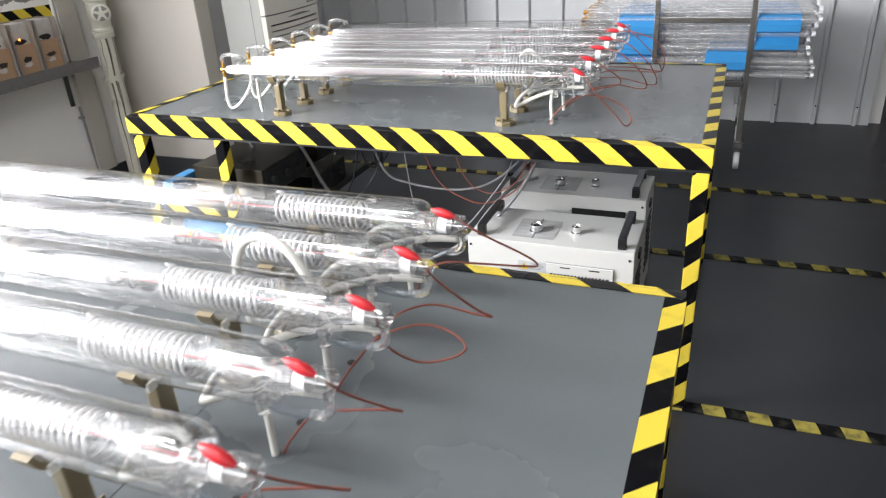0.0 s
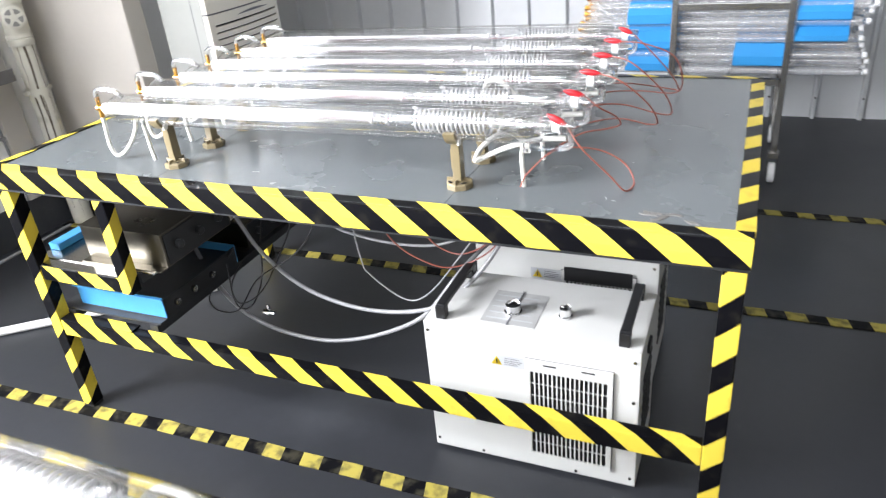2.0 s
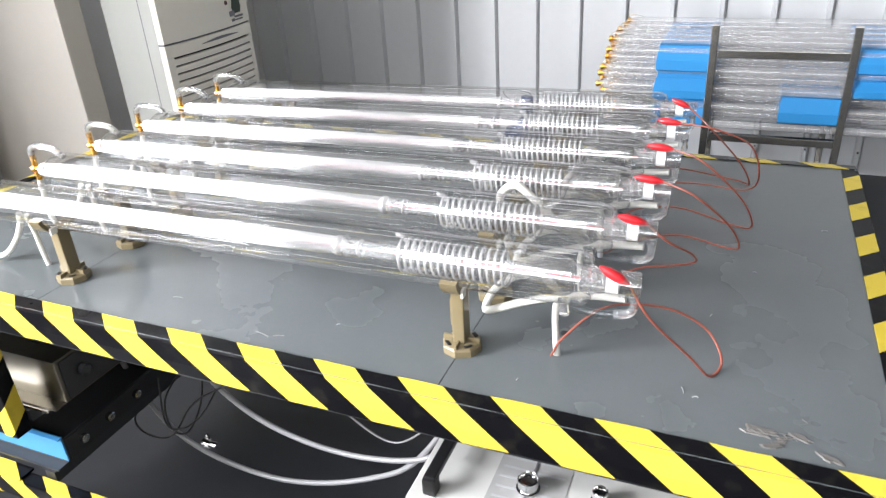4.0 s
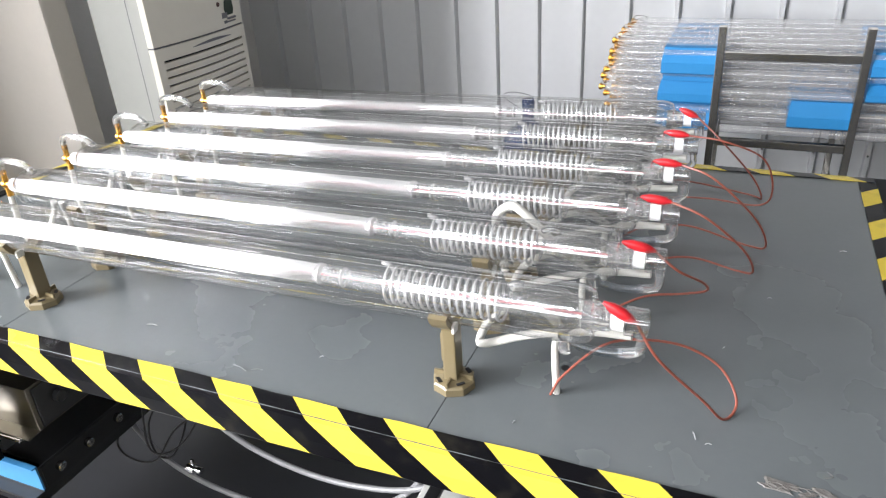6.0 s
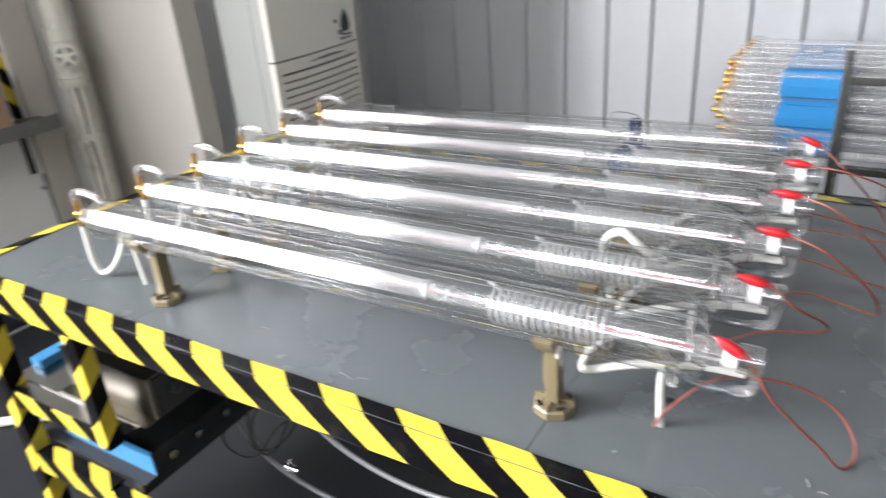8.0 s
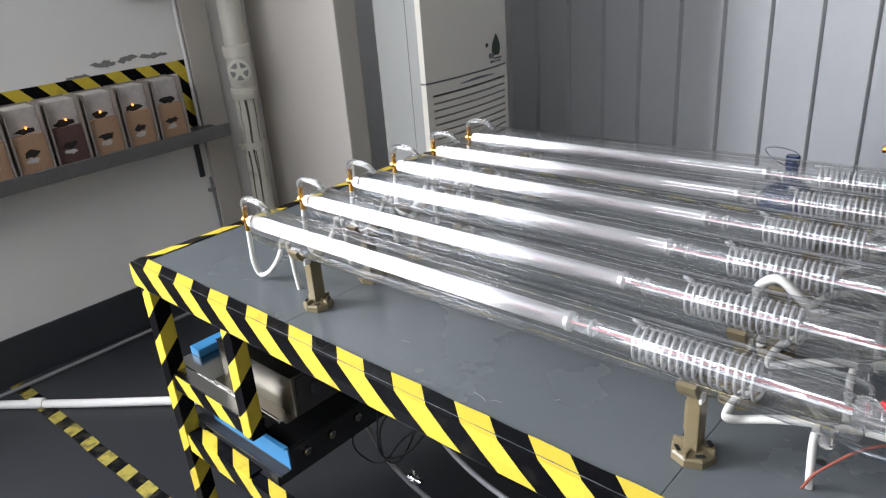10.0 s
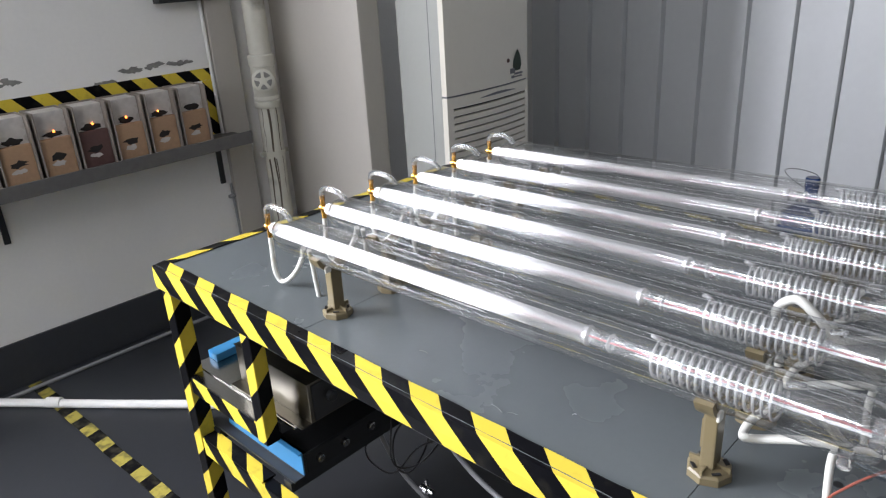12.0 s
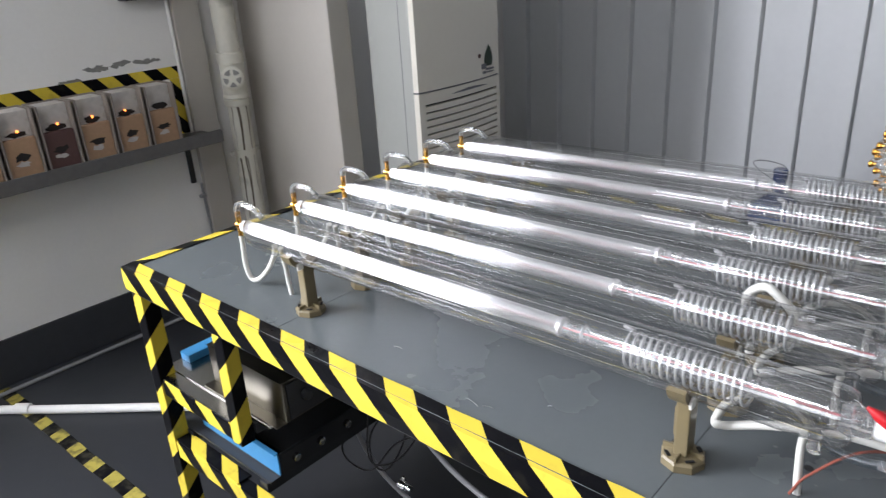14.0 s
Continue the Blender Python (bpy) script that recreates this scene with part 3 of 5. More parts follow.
def bracket(m, group):
    """Tan plastic stand: ribbed foot, post and half-round cradle."""
    t = thing("tube_stand", m, "tan plastic stand with ribbed foot and half-round cradle", "stand", group)
    part("foot", lathe([(0.0, 0.032), (0.011, 0.032), (0.014, 0.029), (0.017, 0.017)], "z", (0, 0, 0), 8), M["bracket"], t)
    for a in (45, 135, 225, 315):
        c, s = math.cos(radians(a)), math.sin(radians(a))
        sl = part("bolt_slot", box(-0.006, 0.006, -0.003, 0.003, 0.0, 0.0014), M["void"], t)
        sl.matrix_local = pose(c * 0.0235, s * 0.0235, 0.0157, 0, 0, a + 90) @ pose(0, 0, 0, -14)
        part("rib", box(-0.002, 0.002, -0.010, 0.010, 0.012, 0.022, 0.001), M["bracket"], t).matrix_local = pose(math.cos(radians(a + 45)) * 0.020, math.sin(radians(a + 45)) * 0.020, 0, 0, 0, a - 45)
    bm = box(-0.010, 0.010, -0.014, 0.014, 0.016, 0.107, 0.003)
    box(-0.0135, -0.0102, -0.009, 0.009, 0.045, 0.092, 0.001, bm)
    part("post", bm, M["bracket"], t)
    bm = bmesh.new()
    cols = []
    for i in range(13):
        a = radians(196 + 148 * i / 12)
        c, s = math.cos(a), math.sin(a)
        cols.append([bm.verts.new((x, r * c, AX + r * s)) for x, r in ((-0.013, 0.0408), (0.013, 0.0408), (0.013, 0.0490), (-0.013, 0.0490))])
    for a, b in zip(cols, cols[1:]):
        for q in range(4):
            bm.faces.new((a[q], a[(q + 1) % 4], b[(q + 1) % 4], b[q]))
    bm.faces.new(cols[0])
    bm.faces.new(cols[-1])
    part("cradle", bm, M["bracket"], t, smooth=True)
    part("rubber_pad", box(0.0131, 0.0175, -0.031, -0.016, AX - 0.045, AX - 0.032, 0.002), M["hose"], t, "cream rubber pad")
    return t


M["hose_clear"] = glass_mat("clear_silicone", tint=0.85, gloss=0.12, rim=0.5, rough=0.15, colour=(0.9, 0.95, 1))


def test_lead(m, pts, group, dark=False):
    """Red crocodile clip with its wire, from the tube's end to the bench top."""
    t = thing("test_lead", m, "red crocodile clip with thin red wire trailing on the bench", "cable", group)
    tip, base = Vector(pts[0]) + Vector((0.010, -0.006, -0.006)), Vector(pts[1]) + Vector((0.012, -0.008, -0.004))
    d = base - tip
    rings = [(0.06, 0.0022), (0.18, 0.0042), (0.32, 0.0068), (0.60, 0.0078), (0.80, 0.0066), (0.92, 0.0042), (1.0, 0.0030)]
    bm = bmesh.new()
    q = d.to_track_quat("X", "Z").to_matrix().to_4x4()
    lathe([(s * d.length, r) for s, r in rings], "x", (0, 0, 0), 12, bm)
    bmesh.ops.transform(bm, matrix=Matrix.Translation(tip) @ q, verts=bm.verts)
    part("clip", bm, M["red"], t, "red rubber clip cover", True)
    part("wire", sweep([base] + pts[2:], 0.0019, 7, n=10), M["wire_dark"] if dark else M["wire"], t, smooth=True)
    return t


def hose(m, pts, r, material, label, group="", name="silicone_hose"):
    ob = part(name, sweep(pts, r, 10, n=8), material, smooth=True)
    ob.matrix_world = m
    return tagged(ob, label, "hose", group)


WIRES = [
    # out over the bench to the right, then back to the hole; the first two points are the clip
    [(-0.455, 0.0, 0.212), (-0.413, 0.0, 0.184), (-0.37, 0.02, 0.13), (-0.315, 0.05, 0.05), (-0.285, 0.07, 0.004), (-0.272, 0.105, 0.012), (-0.30, 0.13, 0.05), (-0.36, 0.12, 0.085), (-0.44, 0.09, 0.09), (-0.495, 0.06, 0.04), (-0.513, 0.05, 0.0)],
    [(-0.462, 0.0, 0.212), (-0.415, 0.01, 0.195), (-0.37, 0.03, 0.165), (-0.335, 0.06, 0.13), (-0.33, 0.085, 0.10), (-0.36, 0.09, 0.085), (-0.42, 0.085, 0.07), (-0.48, 0.07, 0.03), (-0.51, 0.06, 0.0)],
    [(-0.462, 0.0, 0.212), (-0.413, 0.005, 0.203), (-0.345, 0.02, 0.18), (-0.285, 0.05, 0.11), (-0.265, 0.08, 0.05), (-0.29, 0.11, 0.03), (-0.37, 0.12, 0.04), (-0.45, 0.09, 0.03), (-0.51, 0.06, 0.0)],
    [(-0.465, 0.0, 0.212), (-0.415, 0.003, 0.205), (-0.345, 0.01, 0.185), (-0.27, 0.03, 0.10), (-0.245, 0.05, 0.03), (-0.28, 0.08, 0.012), (-0.38, 0.10, 0.03), (-0.46, 0.08, 0.03), (-0.51, 0.06, 0.0)],
    [(-0.468, 0.0, 0.212), (-0.418, 0.0, 0.205), (-0.34, 0.02, 0.195), (-0.265, 0.05, 0.15), (-0.24, 0.07, 0.07), (-0.26, 0.09, 0.02), (-0.36, 0.10, 0.02), (-0.45, 0.08, 0.02), (-0.51, 0.06, 0.0)],
    [(-0.455, 0.0, 0.212), (-0.415, 0.0, 0.190), (-0.35, -0.02, 0.15), (-0.28, -0.03, 0.07), (-0.255, -0.02, 0.012), (-0.28, 0.01, 0.004), (-0.40, 0.04, 0.01), (-0.51, 0.06, 0.0)],
]
NEAR_WIRES = [
    # a flat loop with a sharp far end
    [(-0.455, 0.0, 0.214), (-0.413, 0.0, 0.195), (-0.395, 0.07, 0.13), (-0.375, 0.13, 0.06), (-0.365, 0.155, 0.034), (-0.385, 0.152, 0.034), (-0.43, 0.135, 0.036), (-0.475, 0.115, 0.034), (-0.492, 0.08, 0.015), (-0.495, 0.06, 0.0)],
    # an open round loop
    [(-0.455, 0.0, 0.214), (-0.413, 0.0, 0.195), (-0.42, 0.08, 0.09), (-0.395, 0.128, 0.025), (-0.350, 0.155, 0.022), (-0.336, 0.178, 0.032), (-0.37, 0.19, 0.05), (-0.417, 0.183, 0.056), (-0.465, 0.15, 0.045), (-0.488, 0.10, 0.02), (-0.494, 0.05, 0.0)],
    [(-0.455, 0.0, 0.214), (-0.413, 0.0, 0.195), (-0.385, 0.05, 0.14), (-0.345, 0.10, 0.06), (-0.324, 0.122, 0.032), (-0.345, 0.116, 0.036), (-0.412, 0.099, 0.056), (-0.462, 0.08, 0.045), (-0.488, 0.06, 0.02), (-0.498, 0.047, 0.0)],
    [(-0.455, 0.0, 0.214), (-0.413, 0.0, 0.20), (-0.36, 0.04, 0.16), (-0.305, 0.11, 0.085), (-0.290, 0.137, 0.05), (-0.315, 0.11, 0.06), (-0.37, 0.06, 0.085), (-0.43, 0.04, 0.09), (-0.478, 0.05, 0.05), (-0.493, 0.058, 0.0)],
]


def tube_set(y_left, pitch_left, y_right, pitch_right, near, tag):
    """Six tubes with their stands, leads and hoses; the tubes fan out a little towards their right ends."""
    first_tube = first_stand = None
    for k in range(6):
        yl, yr = y_left + pitch_left * k, y_right + pitch_right * k
        slope = (yr - yl) / 0.814
        m = pose(-1.061, yl + 0.763 * (yr - yl), TOP, 0, 0, math.degrees(math.atan(slope)))
        if first_tube is None:
            first_tube = laser_tube(m, "glass laser tubes on the " + tag)
        else:
            copy_thing(first_tube, m)
        for x in (-0.655, -1.467):
            b = pose(x, yl + slope * (x + 1.682), TOP + 0.0005, 0, 0, math.degrees(math.atan(slope)))
            if first_stand is None:
                first_stand = bracket(b, "tan stands on the " + tag)
            else:
                copy_thing(first_stand, b)
        g = pose(-0.004, yr + slope * 0.4, TOP)
        wi = NEAR_WIRES[max(0, k - 2)] if near else WIRES[k]
        test_lead(g, [(x, py - (0.035 if q > 1 else 0), max(z * 0.885, 0.0022)) for q, (x, py, z) in enumerate(wi)], "red test leads on the " + tag)
        hg = "silicone hoses on the " + tag
        low = lambda pts: [(x, py, z * 0.885) for x, py, z in pts]
        # supply hose from the outlet back below the stand, then up again
        hose(g, low([(-0.408, 0.018, 0.137), (-0.47, 0.022, 0.128), (-0.55, 0.028, 0.098), (-0.612, 0.036, 0.062), (-0.630, 0.052, 0.052), (-0.622, 0.074, 0.076), (-0.59, 0.082, 0.105), (-0.545, 0.072, 0.118), (-0.512, 0.048, 0.112), (-0.496, 0.020, 0.112)]), 0.0062, M["hose"], "milky silicone hose curving between tube end and stand", hg)
        hose(g, low([(-0.508, 0.030, 0.112), (-0.511, 0.030, 0.08), (-0.509, 0.027, 0.04), (-0.506, 0.024, 0.0)]), 0.0052, M["hose"], "milky silicone hose dropping into the bench top", hg)
        # left end hoses
        h = pose(-0.042, yl, TOP)
        hose(h, low([(-1.640, 0.0, 0.152), (-1.646, 0.003, 0.11), (-1.652, 0.006, 0.05), (-1.645, 0.012, 0.016), (-1.620, 0.018, 0.024), (-1.585, 0.022, 0.062), (-1.555, 0.020, 0.105), (-1.535, 0.012, 0.138)]), 0.0058, M["hose"], "milky silicone hose bent under the gold fitting", hg)
        hose(h, low([(-1.515, 0.012, 0.138), (-1.525, 0.024, 0.09), (-1.530, 0.030, 0.04), (-1.528, 0.032, 0.0)]), 0.0055, M["hose"], "milky silicone hose dropping into the bench top", hg)


tube_set(2.698, 0.154, 2.711, 0.1625, False, "far bench")
tube_set(0.860, 0.150, 0.860, 0.150, True, "near bench")
# tall hose loops between tubes
hose(pose(-0.022, 2.95, TOP - 0.006), [(-0.63, 0.0, 0.07), (-0.645, 0.0, 0.15), (-0.640, 0.0, 0.175), (-0.618, 0.0, 0.190), (-0.596, 0.0, 0.178), (-0.56, 0.0, 0.145), (-0.53, 0.0, 0.115), (-0.49, 0.01, 0.11)], 0.0072, M["hose"], "milky silicone hose in a tall loop between tubes")
hose(pose(-0.01, 1.385, TOP - 0.012), [(-0.665, 0.0, 0.07), (-0.675, 0.0, 0.15), (-0.655, 0.0, 0.205), (-0.615, 0.0, 0.222), (-0.575, 0.0, 0.205), (-0.54, 0.0, 0.15), (-0.525, 0.0, 0.115), (-0.49, 0.01, 0.11)], 0.0072, M["hose"], "milky silicone hose in a tall loop between tubes")


# ---- chillers under the bench ----
def chiller(m):
    """White water chiller; x along its front, y back, from its front left foot."""
    t = thing("water_chiller", m, "white powder-coated water chiller with black handles and front grille", "chiller", "water chillers under the bench")
    W, D, H, z0 = 0.58, 0.287, 0.452, 0.012
    part("casing", box(0, W, 0, D, z0, H, 0.004), M["chiller"], t)
    for x in (0.05, W - 0.05):
        for y in (0.04, D - 0.04):
            part("foot", lathe([(0, 0.014), (z0, 0.016)], "z", (x, y, 0), 10), M["black"], t)
    # vent: frame, dark backing, upright slats and cross bars
    vx0, vx1, vz0, vz1 = 0.285, 0.515, 0.055, 0.385
    part("vent_backing", box(vx0 + 0.01, vx1 - 0.01, -0.0025, -0.0005, vz0 + 0.012, vz1 - 0.03), M["void"], t)
    part("vent_shadow_gap", box(vx0 - 0.0018, vx1 + 0.0018, -0.0009, -0.0001, vz0 - 0.0018, vz1 + 0.0018), M["ink"], t)
    bm = box(vx0, vx1, -0.008, -0.0010, vz1 - 0.036, vz1, 0.0015)
    box(vx0, vx1, -0.008, -0.0010, vz0, vz0 + 0.012, 0.0015, bm)
    box(vx0, vx0 + 0.014, -0.008, -0.0010, vz0 + 0.0125, vz1 - 0.0365, 0.0015, bm)
    box(vx1 - 0.014, vx1, -0.008, -0.0010, vz0 + 0.0125, vz1 - 0.0365, 0.0015, bm)
    frm = part("vent_frame", bm, M["chiller"], t)
    part("latch", box(vx0 + 0.05, vx0 + 0.085, -0.0095, -0.0082, vz1 - 0.012, vz1 - 0.008), M["black"], frm)
    part("latch", box(vx0 + 0.15, vx0 + 0.185, -0.0095, -0.0082, vz1 - 0.012, vz1 - 0.008), M["black"], frm)
    n = 17
    for i in range(1, n):
        x = vx0 + 0.014 + (vx1 - vx0 - 0.028) * i / n
        part("slat", box(x - 0.0019, x + 0.0019, -0.0075, -0.003, vz0 + 0.0125, vz1 - 0.0365), M["chiller"], t)
    for j in range(1, 7):
        z = vz0 + 0.012 + (vz1 - vz0 - 0.048) * j / 7
        part("cross_bar", box(vx0 + 0.014, vx1 - 0.014, -0.0045, -0.0028, z - 0.0011, z + 0.0011), M["chiller"], t)
    # rating label with warning triangle
    lab = part("label_plate", box(0.185, 0.283, -0.0022, -0.0006, 0.345, 0.382), M["paper"], t, "grey sticker with yellow warning triangle")
    bm = bmesh.new()
    tri = [bm.verts.new((0.192, -0.0028, 0.350)), bm.verts.new((0.222, -0.0028, 0.350)), bm.verts.new((0.207, -0.0028, 0.377))]
    f = bm.faces.new(tri)
    bmesh.ops.solidify(bm, geom=[f], thickness=0.0005)
    part("warning_triangle", bm, M["yellow"], lab)
    part("bolt_sign", box(0.2055, 0.2085, -0.0036, -0.0031, 0.355, 0.368), M["black"], lab)
    for z, a, b in ((0.373, 0.230, 0.270), (0.366, 0.228, 0.278), (0.360, 0.228, 0.272), (0.354, 0.228, 0.265)):
        part("print_bar", box(a, b, -0.0030, -0.0024, z - 0.001, z + 0.001), M["ink"], lab)
    # screws
    for x, z in ((0.012, 0.425), (0.012, 0.22), (0.012, 0.04), (W - 0.014, 0.425), (W - 0.014, 0.30), (W - 0.014, 0.20), (W - 0.014, 0.04), (0.15, 0.025), (0.42, 0.025)):
        part("screw", lathe([(-0.0035, 0.002), (-0.003, 0.0045), (-0.0005, 0.005)], "y", (x, 0, z), 8), M["steel"], t)
    # filler and outlet caps
    for x, y, r in ((0.225, 0.10, 0.021), (0.365, 0.115, 0.016)):
        part("filler_cap", lathe([(H, r * 1.15), (H + 0.006, r * 1.15), (H + 0.0065, r), (H + 0.028, r), (H + 0.030, r * 0.88), (H + 0.026, r * 0.75), (H + 0.022, r * 0.7)], "z", (x, y, 0), 18), M["chrome"], t, "threaded chrome filler cap", True)
    part("top_notice", box(0.15, 0.30, 0.04, 0.20, H + 0.0003, H + 0.0012), M["notice"], t, "faded notice sticker")
    for i in range(5):
        part("notice_line", box(0.16, 0.29 - 0.015 * (i % 3), 0.06 + 0.028 * i, 0.065 + 0.028 * i, H + 0.0013, H + 0.0017), M["paper"], t)
    part("strap", box(0.2235, 0.2275, 0.035, 0.205, H + 0.0018, H + 0.0035), M["ink"], t)
    # handles
    for x in (0.045, W - 0.045):
        bm = box(x - 0.013, x + 0.013, 0.025, 0.26, H + 0.030, H + 0.044, 0.005)
        box(x - 0.014, x + 0.014, 0.018, 0.045, H, H + 0.040, 0.004, bm)
        box(x - 0.014, x + 0.014, 0.240, 0.267, H, H + 0.040, 0.004, bm)
        part("handle", bm, M["black"], t, "black plastic carrying handle")
    # louvred right side
    for i in range(8):
        z = 0.12 + 0.03 * i
        part("side_louvre", box(W + 0.0005, W + 0.004, 0.05, 0.20, z, z + 0.012, 0.001, seg=1), M["black"], t)
    part("side_socket", box(W + 0.0005, W + 0.008, 0.10, 0.15, 0.385, 0.41, 0.002), M["black"], t)
    part("front_slot", box(0.22, 0.54, D + 0.0005, D + 0.003, 0.395, 0.43), M["black"], t)
    return t


ch = chiller(pose(-0.817, 2.766, 0))
ch2 = copy_thing(ch, pose(-0.835, 3.235, 0))
ch2["label"] = "white powder-coated water chiller with an open black vent slot"
part("vent_opening", box(0.295, 0.505, -0.0105, -0.0085, 0.352, 0.402), M["black"], ch2, "open black slot")


# ---- power supplies in the hanging bay ----
def power_supply(m, w, d, h, label):
    t = thing("power_supply", m, label, "power supply", "power supplies in the bench bay")
    part("case", box(0, w, 0, d, 0, h, 0.003), M["psu"], t)
    part("flange", box(0, w, -0.03, -0.0005, 0, 0.003), M["psu"], t)
    part("lid_edge", box(-0.002, w + 0.002, -0.002, d, h, h + 0.002), M["psu"], t)
    part("side_panel", box(w + 0.0005, w + 0.003, 0.01, d - 0.01, 0.006, h - 0.006), M["black"], t)
    for y in (0.06, 0.15, 0.24):
        part("connector", lathe([(w + 0.003, 0.014), (w + 0.016, 0.014), (w + 0.018, 0.010)], "x", (0, y, h * 0.5), 10), M["steel_dark"], t)
    return t


def tray(m, w, d, h):
    t = thing("parts_tray", m, "blue painted metal tray under the power supplies", "tray", "blue trays in the bench bay")
    part("base", box(0, w, 0, d, 0, 0.004), M["steel_dark"], t)
    for y in (0.05, 0.13, 0.22):
        part("connector", lathe([(w + 0.003, 0.011), (w + 0.014, 0.011), (w + 0.016, 0.008)], "x", (0, y, h * 0.48), 10), M["steel"], t)
    part("front_wall", box(0, w, 0, 0.004, 0.0042, h), M["blue_metal"], t)
    part("back_wall", box(0, w, d - 0.004, d, 0.0042, h), M["blue_metal"], t)
    part("side_wall", box(0, 0.004, 0.0042, d - 0.0042, 0.0042, h), M["blue_metal"], t)
    part("side_wall", box(w - 0.004, w, 0.0042, d - 0.0042, 0.0042, h * 0.9), M["steel_dark"], t)
    part("side_panel", box(w + 0.0005, w + 0.003, 0.01, d - 0.01, 0.006, h * 0.85), M["black"], t)
    part("cover", box(0.006, w - 0.006, 0.03, d - 0.006, h * 0.6, h * 0.62), M["black"], t)
    part("rim", box(-0.006, w + 0.006, -0.012, 0.0, h + 0.0003, h + 0.004, 0.001), M["blue_metal"], t)
    return t


for yb in (0.0, -1.93):
    for bx, bw, by, bd, zz in ((-2.062, 0.045, 2.675, 0.16, 0.5665), (-2.03, 0.028, 2.70, 0.12, 0.3845)):
        tagged(part("blue_block", box(bx, bx + bw, by + yb, by + bd + yb, zz, zz + 0.024, 0.004), M["blue_metal"]), "small blue plastic block beside the power supplies", "block", "blue blocks in the bench bay")
    power_supply(pose(-1.885, 2.668 + yb, 0.5665), 0.308, 0.30, 0.107, "galvanised sheet-metal power supply box with dark connectors")
    power_supply(pose(-1.90, 3.10 + yb, 0.5665), 0.30, 0.30, 0.115, "galvanised sheet-metal power supply box set further back")
    tray(pose(-1.985, 2.66 + yb, 0.3845), 0.350, 0.36, 0.072)
    power_supply(pose(-1.96, 3.12 + yb, 0.3845), 0.30, 0.30, 0.095, "galvanised sheet-metal power supply box on the lower shelf")


# ---- hoses and cables under the benches ----
for yb, tag in ((0.0, "far"), (-1.93, "near")):
    g = pose(0, yb, 0)
    grp = "grey hoses under the benches"
    hose(g, [(-1.80, 2.86, 0.81), (-1.77, 2.93, 0.62), (-1.72, 2.95, 0.41), (-1.63, 2.95, 0.26), (-1.50, 2.95, 0.19), (-1.32, 2.95, 0.17), (-1.16, 2.95, 0.20), (-1.0, 2.95, 0.27), (-0.89, 2.95, 0.35), (-0.80, 3.00, 0.47), (-0.74, 3.12, 0.52), (-0.70, 3.30, 0.49)], 0.0068, M["hose_grey"], "grey hose sagging from the bench to the chiller", grp, "water_hose")
    hose(g, [(-1.60, 2.90, 0.81), (-1.55, 2.95, 0.63), (-1.47, 2.95, 0.49), (-1.34, 2.95, 0.38), (-1.18, 2.95, 0.33), (-1.01, 2.95, 0.33), (-0.85, 2.95, 0.38), (-0.735, 2.97, 0.485), (-0.66, 3.02, 0.60), (-0.62, 3.08, 0.72), (-0.60, 3.12, 0.82)], 0.0068, M["hose_grey"], "grey hose sagging from the bench to the chiller", grp, "water_hose")
    hose(g, [(-1.38, 3.12, 0.81), (-1.30, 3.1, 0.56), (-1.18, 3.1, 0.50), (-0.97, 3.1, 0.49), (-0.82, 3.1, 0.54), (-0.70, 3.12, 0.66), (-0.66, 3.12, 0.82)], 0.0048, M["hose_grey"], "thin grey hose sagging below the bench", grp, "water_hose")
    cg = "thin cables under the benches"

    def cable(pts, r, material, label):
        return tagged(hose(g, pts, r, material, label, cg, "cable"), category="cable")
    cable([(-1.16, 3.0, 0.81), (-1.13, 3.0, 0.49), (-1.10, 3.0, 0.42), (-0.99, 3.0, 0.35), (-0.91, 3.0, 0.38), (-0.82, 3.02, 0.49), (-0.74, 3.05, 0.62), (-0.70, 3.05, 0.82)], 0.0025, M["hose_grey"], "thin grey cable hanging below the bench")
    cable([(-1.10, 2.98, 0.81), (-1.02, 3.0, 0.57), (-0.89, 3.0, 0.49), (-0.80, 3.02, 0.485), (-0.70, 3.03, 0.55), (-0.65, 3.03, 0.65), (-0.63, 3.03, 0.82)], 0.0025, M["wire"], "thin red cable hanging below the bench")
    cable([(-1.00, 3.05, 0.82), (-0.93, 3.05, 0.58), (-0.85, 3.05, 0.51), (-0.76, 3.04, 0.53), (-0.68, 3.02, 0.62), (-0.655, 3.02, 0.82)], 0.0025, M["wire"], "thin red cable hanging below the bench")
    cable([(-1.62, 3.0, 0.46), (-1.66, 2.92, 0.36), (-1.69, 2.9, 0.30), (-1.66, 2.9, 0.26), (-1.57, 2.9, 0.28), (-1.48, 2.92, 0.40), (-1.33, 2.95, 0.50), (-1.25, 2.97, 0.62), (-1.22, 3.0, 0.82)], 0.0028, M["wire_dark"], "black cable tangle hanging from the power supplies")
    cable([(-1.62, 3.05, 0.40), (-1.64, 2.97, 0.33), (-1.60, 2.93, 0.27), (-1.53, 2.92, 0.29), (-1.49, 2.95, 0.38), (-1.50, 3.0, 0.50), (-1.47, 3.02, 0.66), (-1.46, 3.04, 0.82)], 0.0028, M["wire_dark"], "black cable tangle hanging from the power supplies")
    cable([(-1.62, 2.95, 0.42), (-1.58, 2.9, 0.33), (-1.54, 2.9, 0.31), (-1.47, 2.92, 0.36), (-1.42, 2.97, 0.46), (-1.38, 3.02, 0.58), (-1.36, 3.05, 0.82)], 0.0028, M["wire_dark"], "black cable tangle hanging from the power supplies")
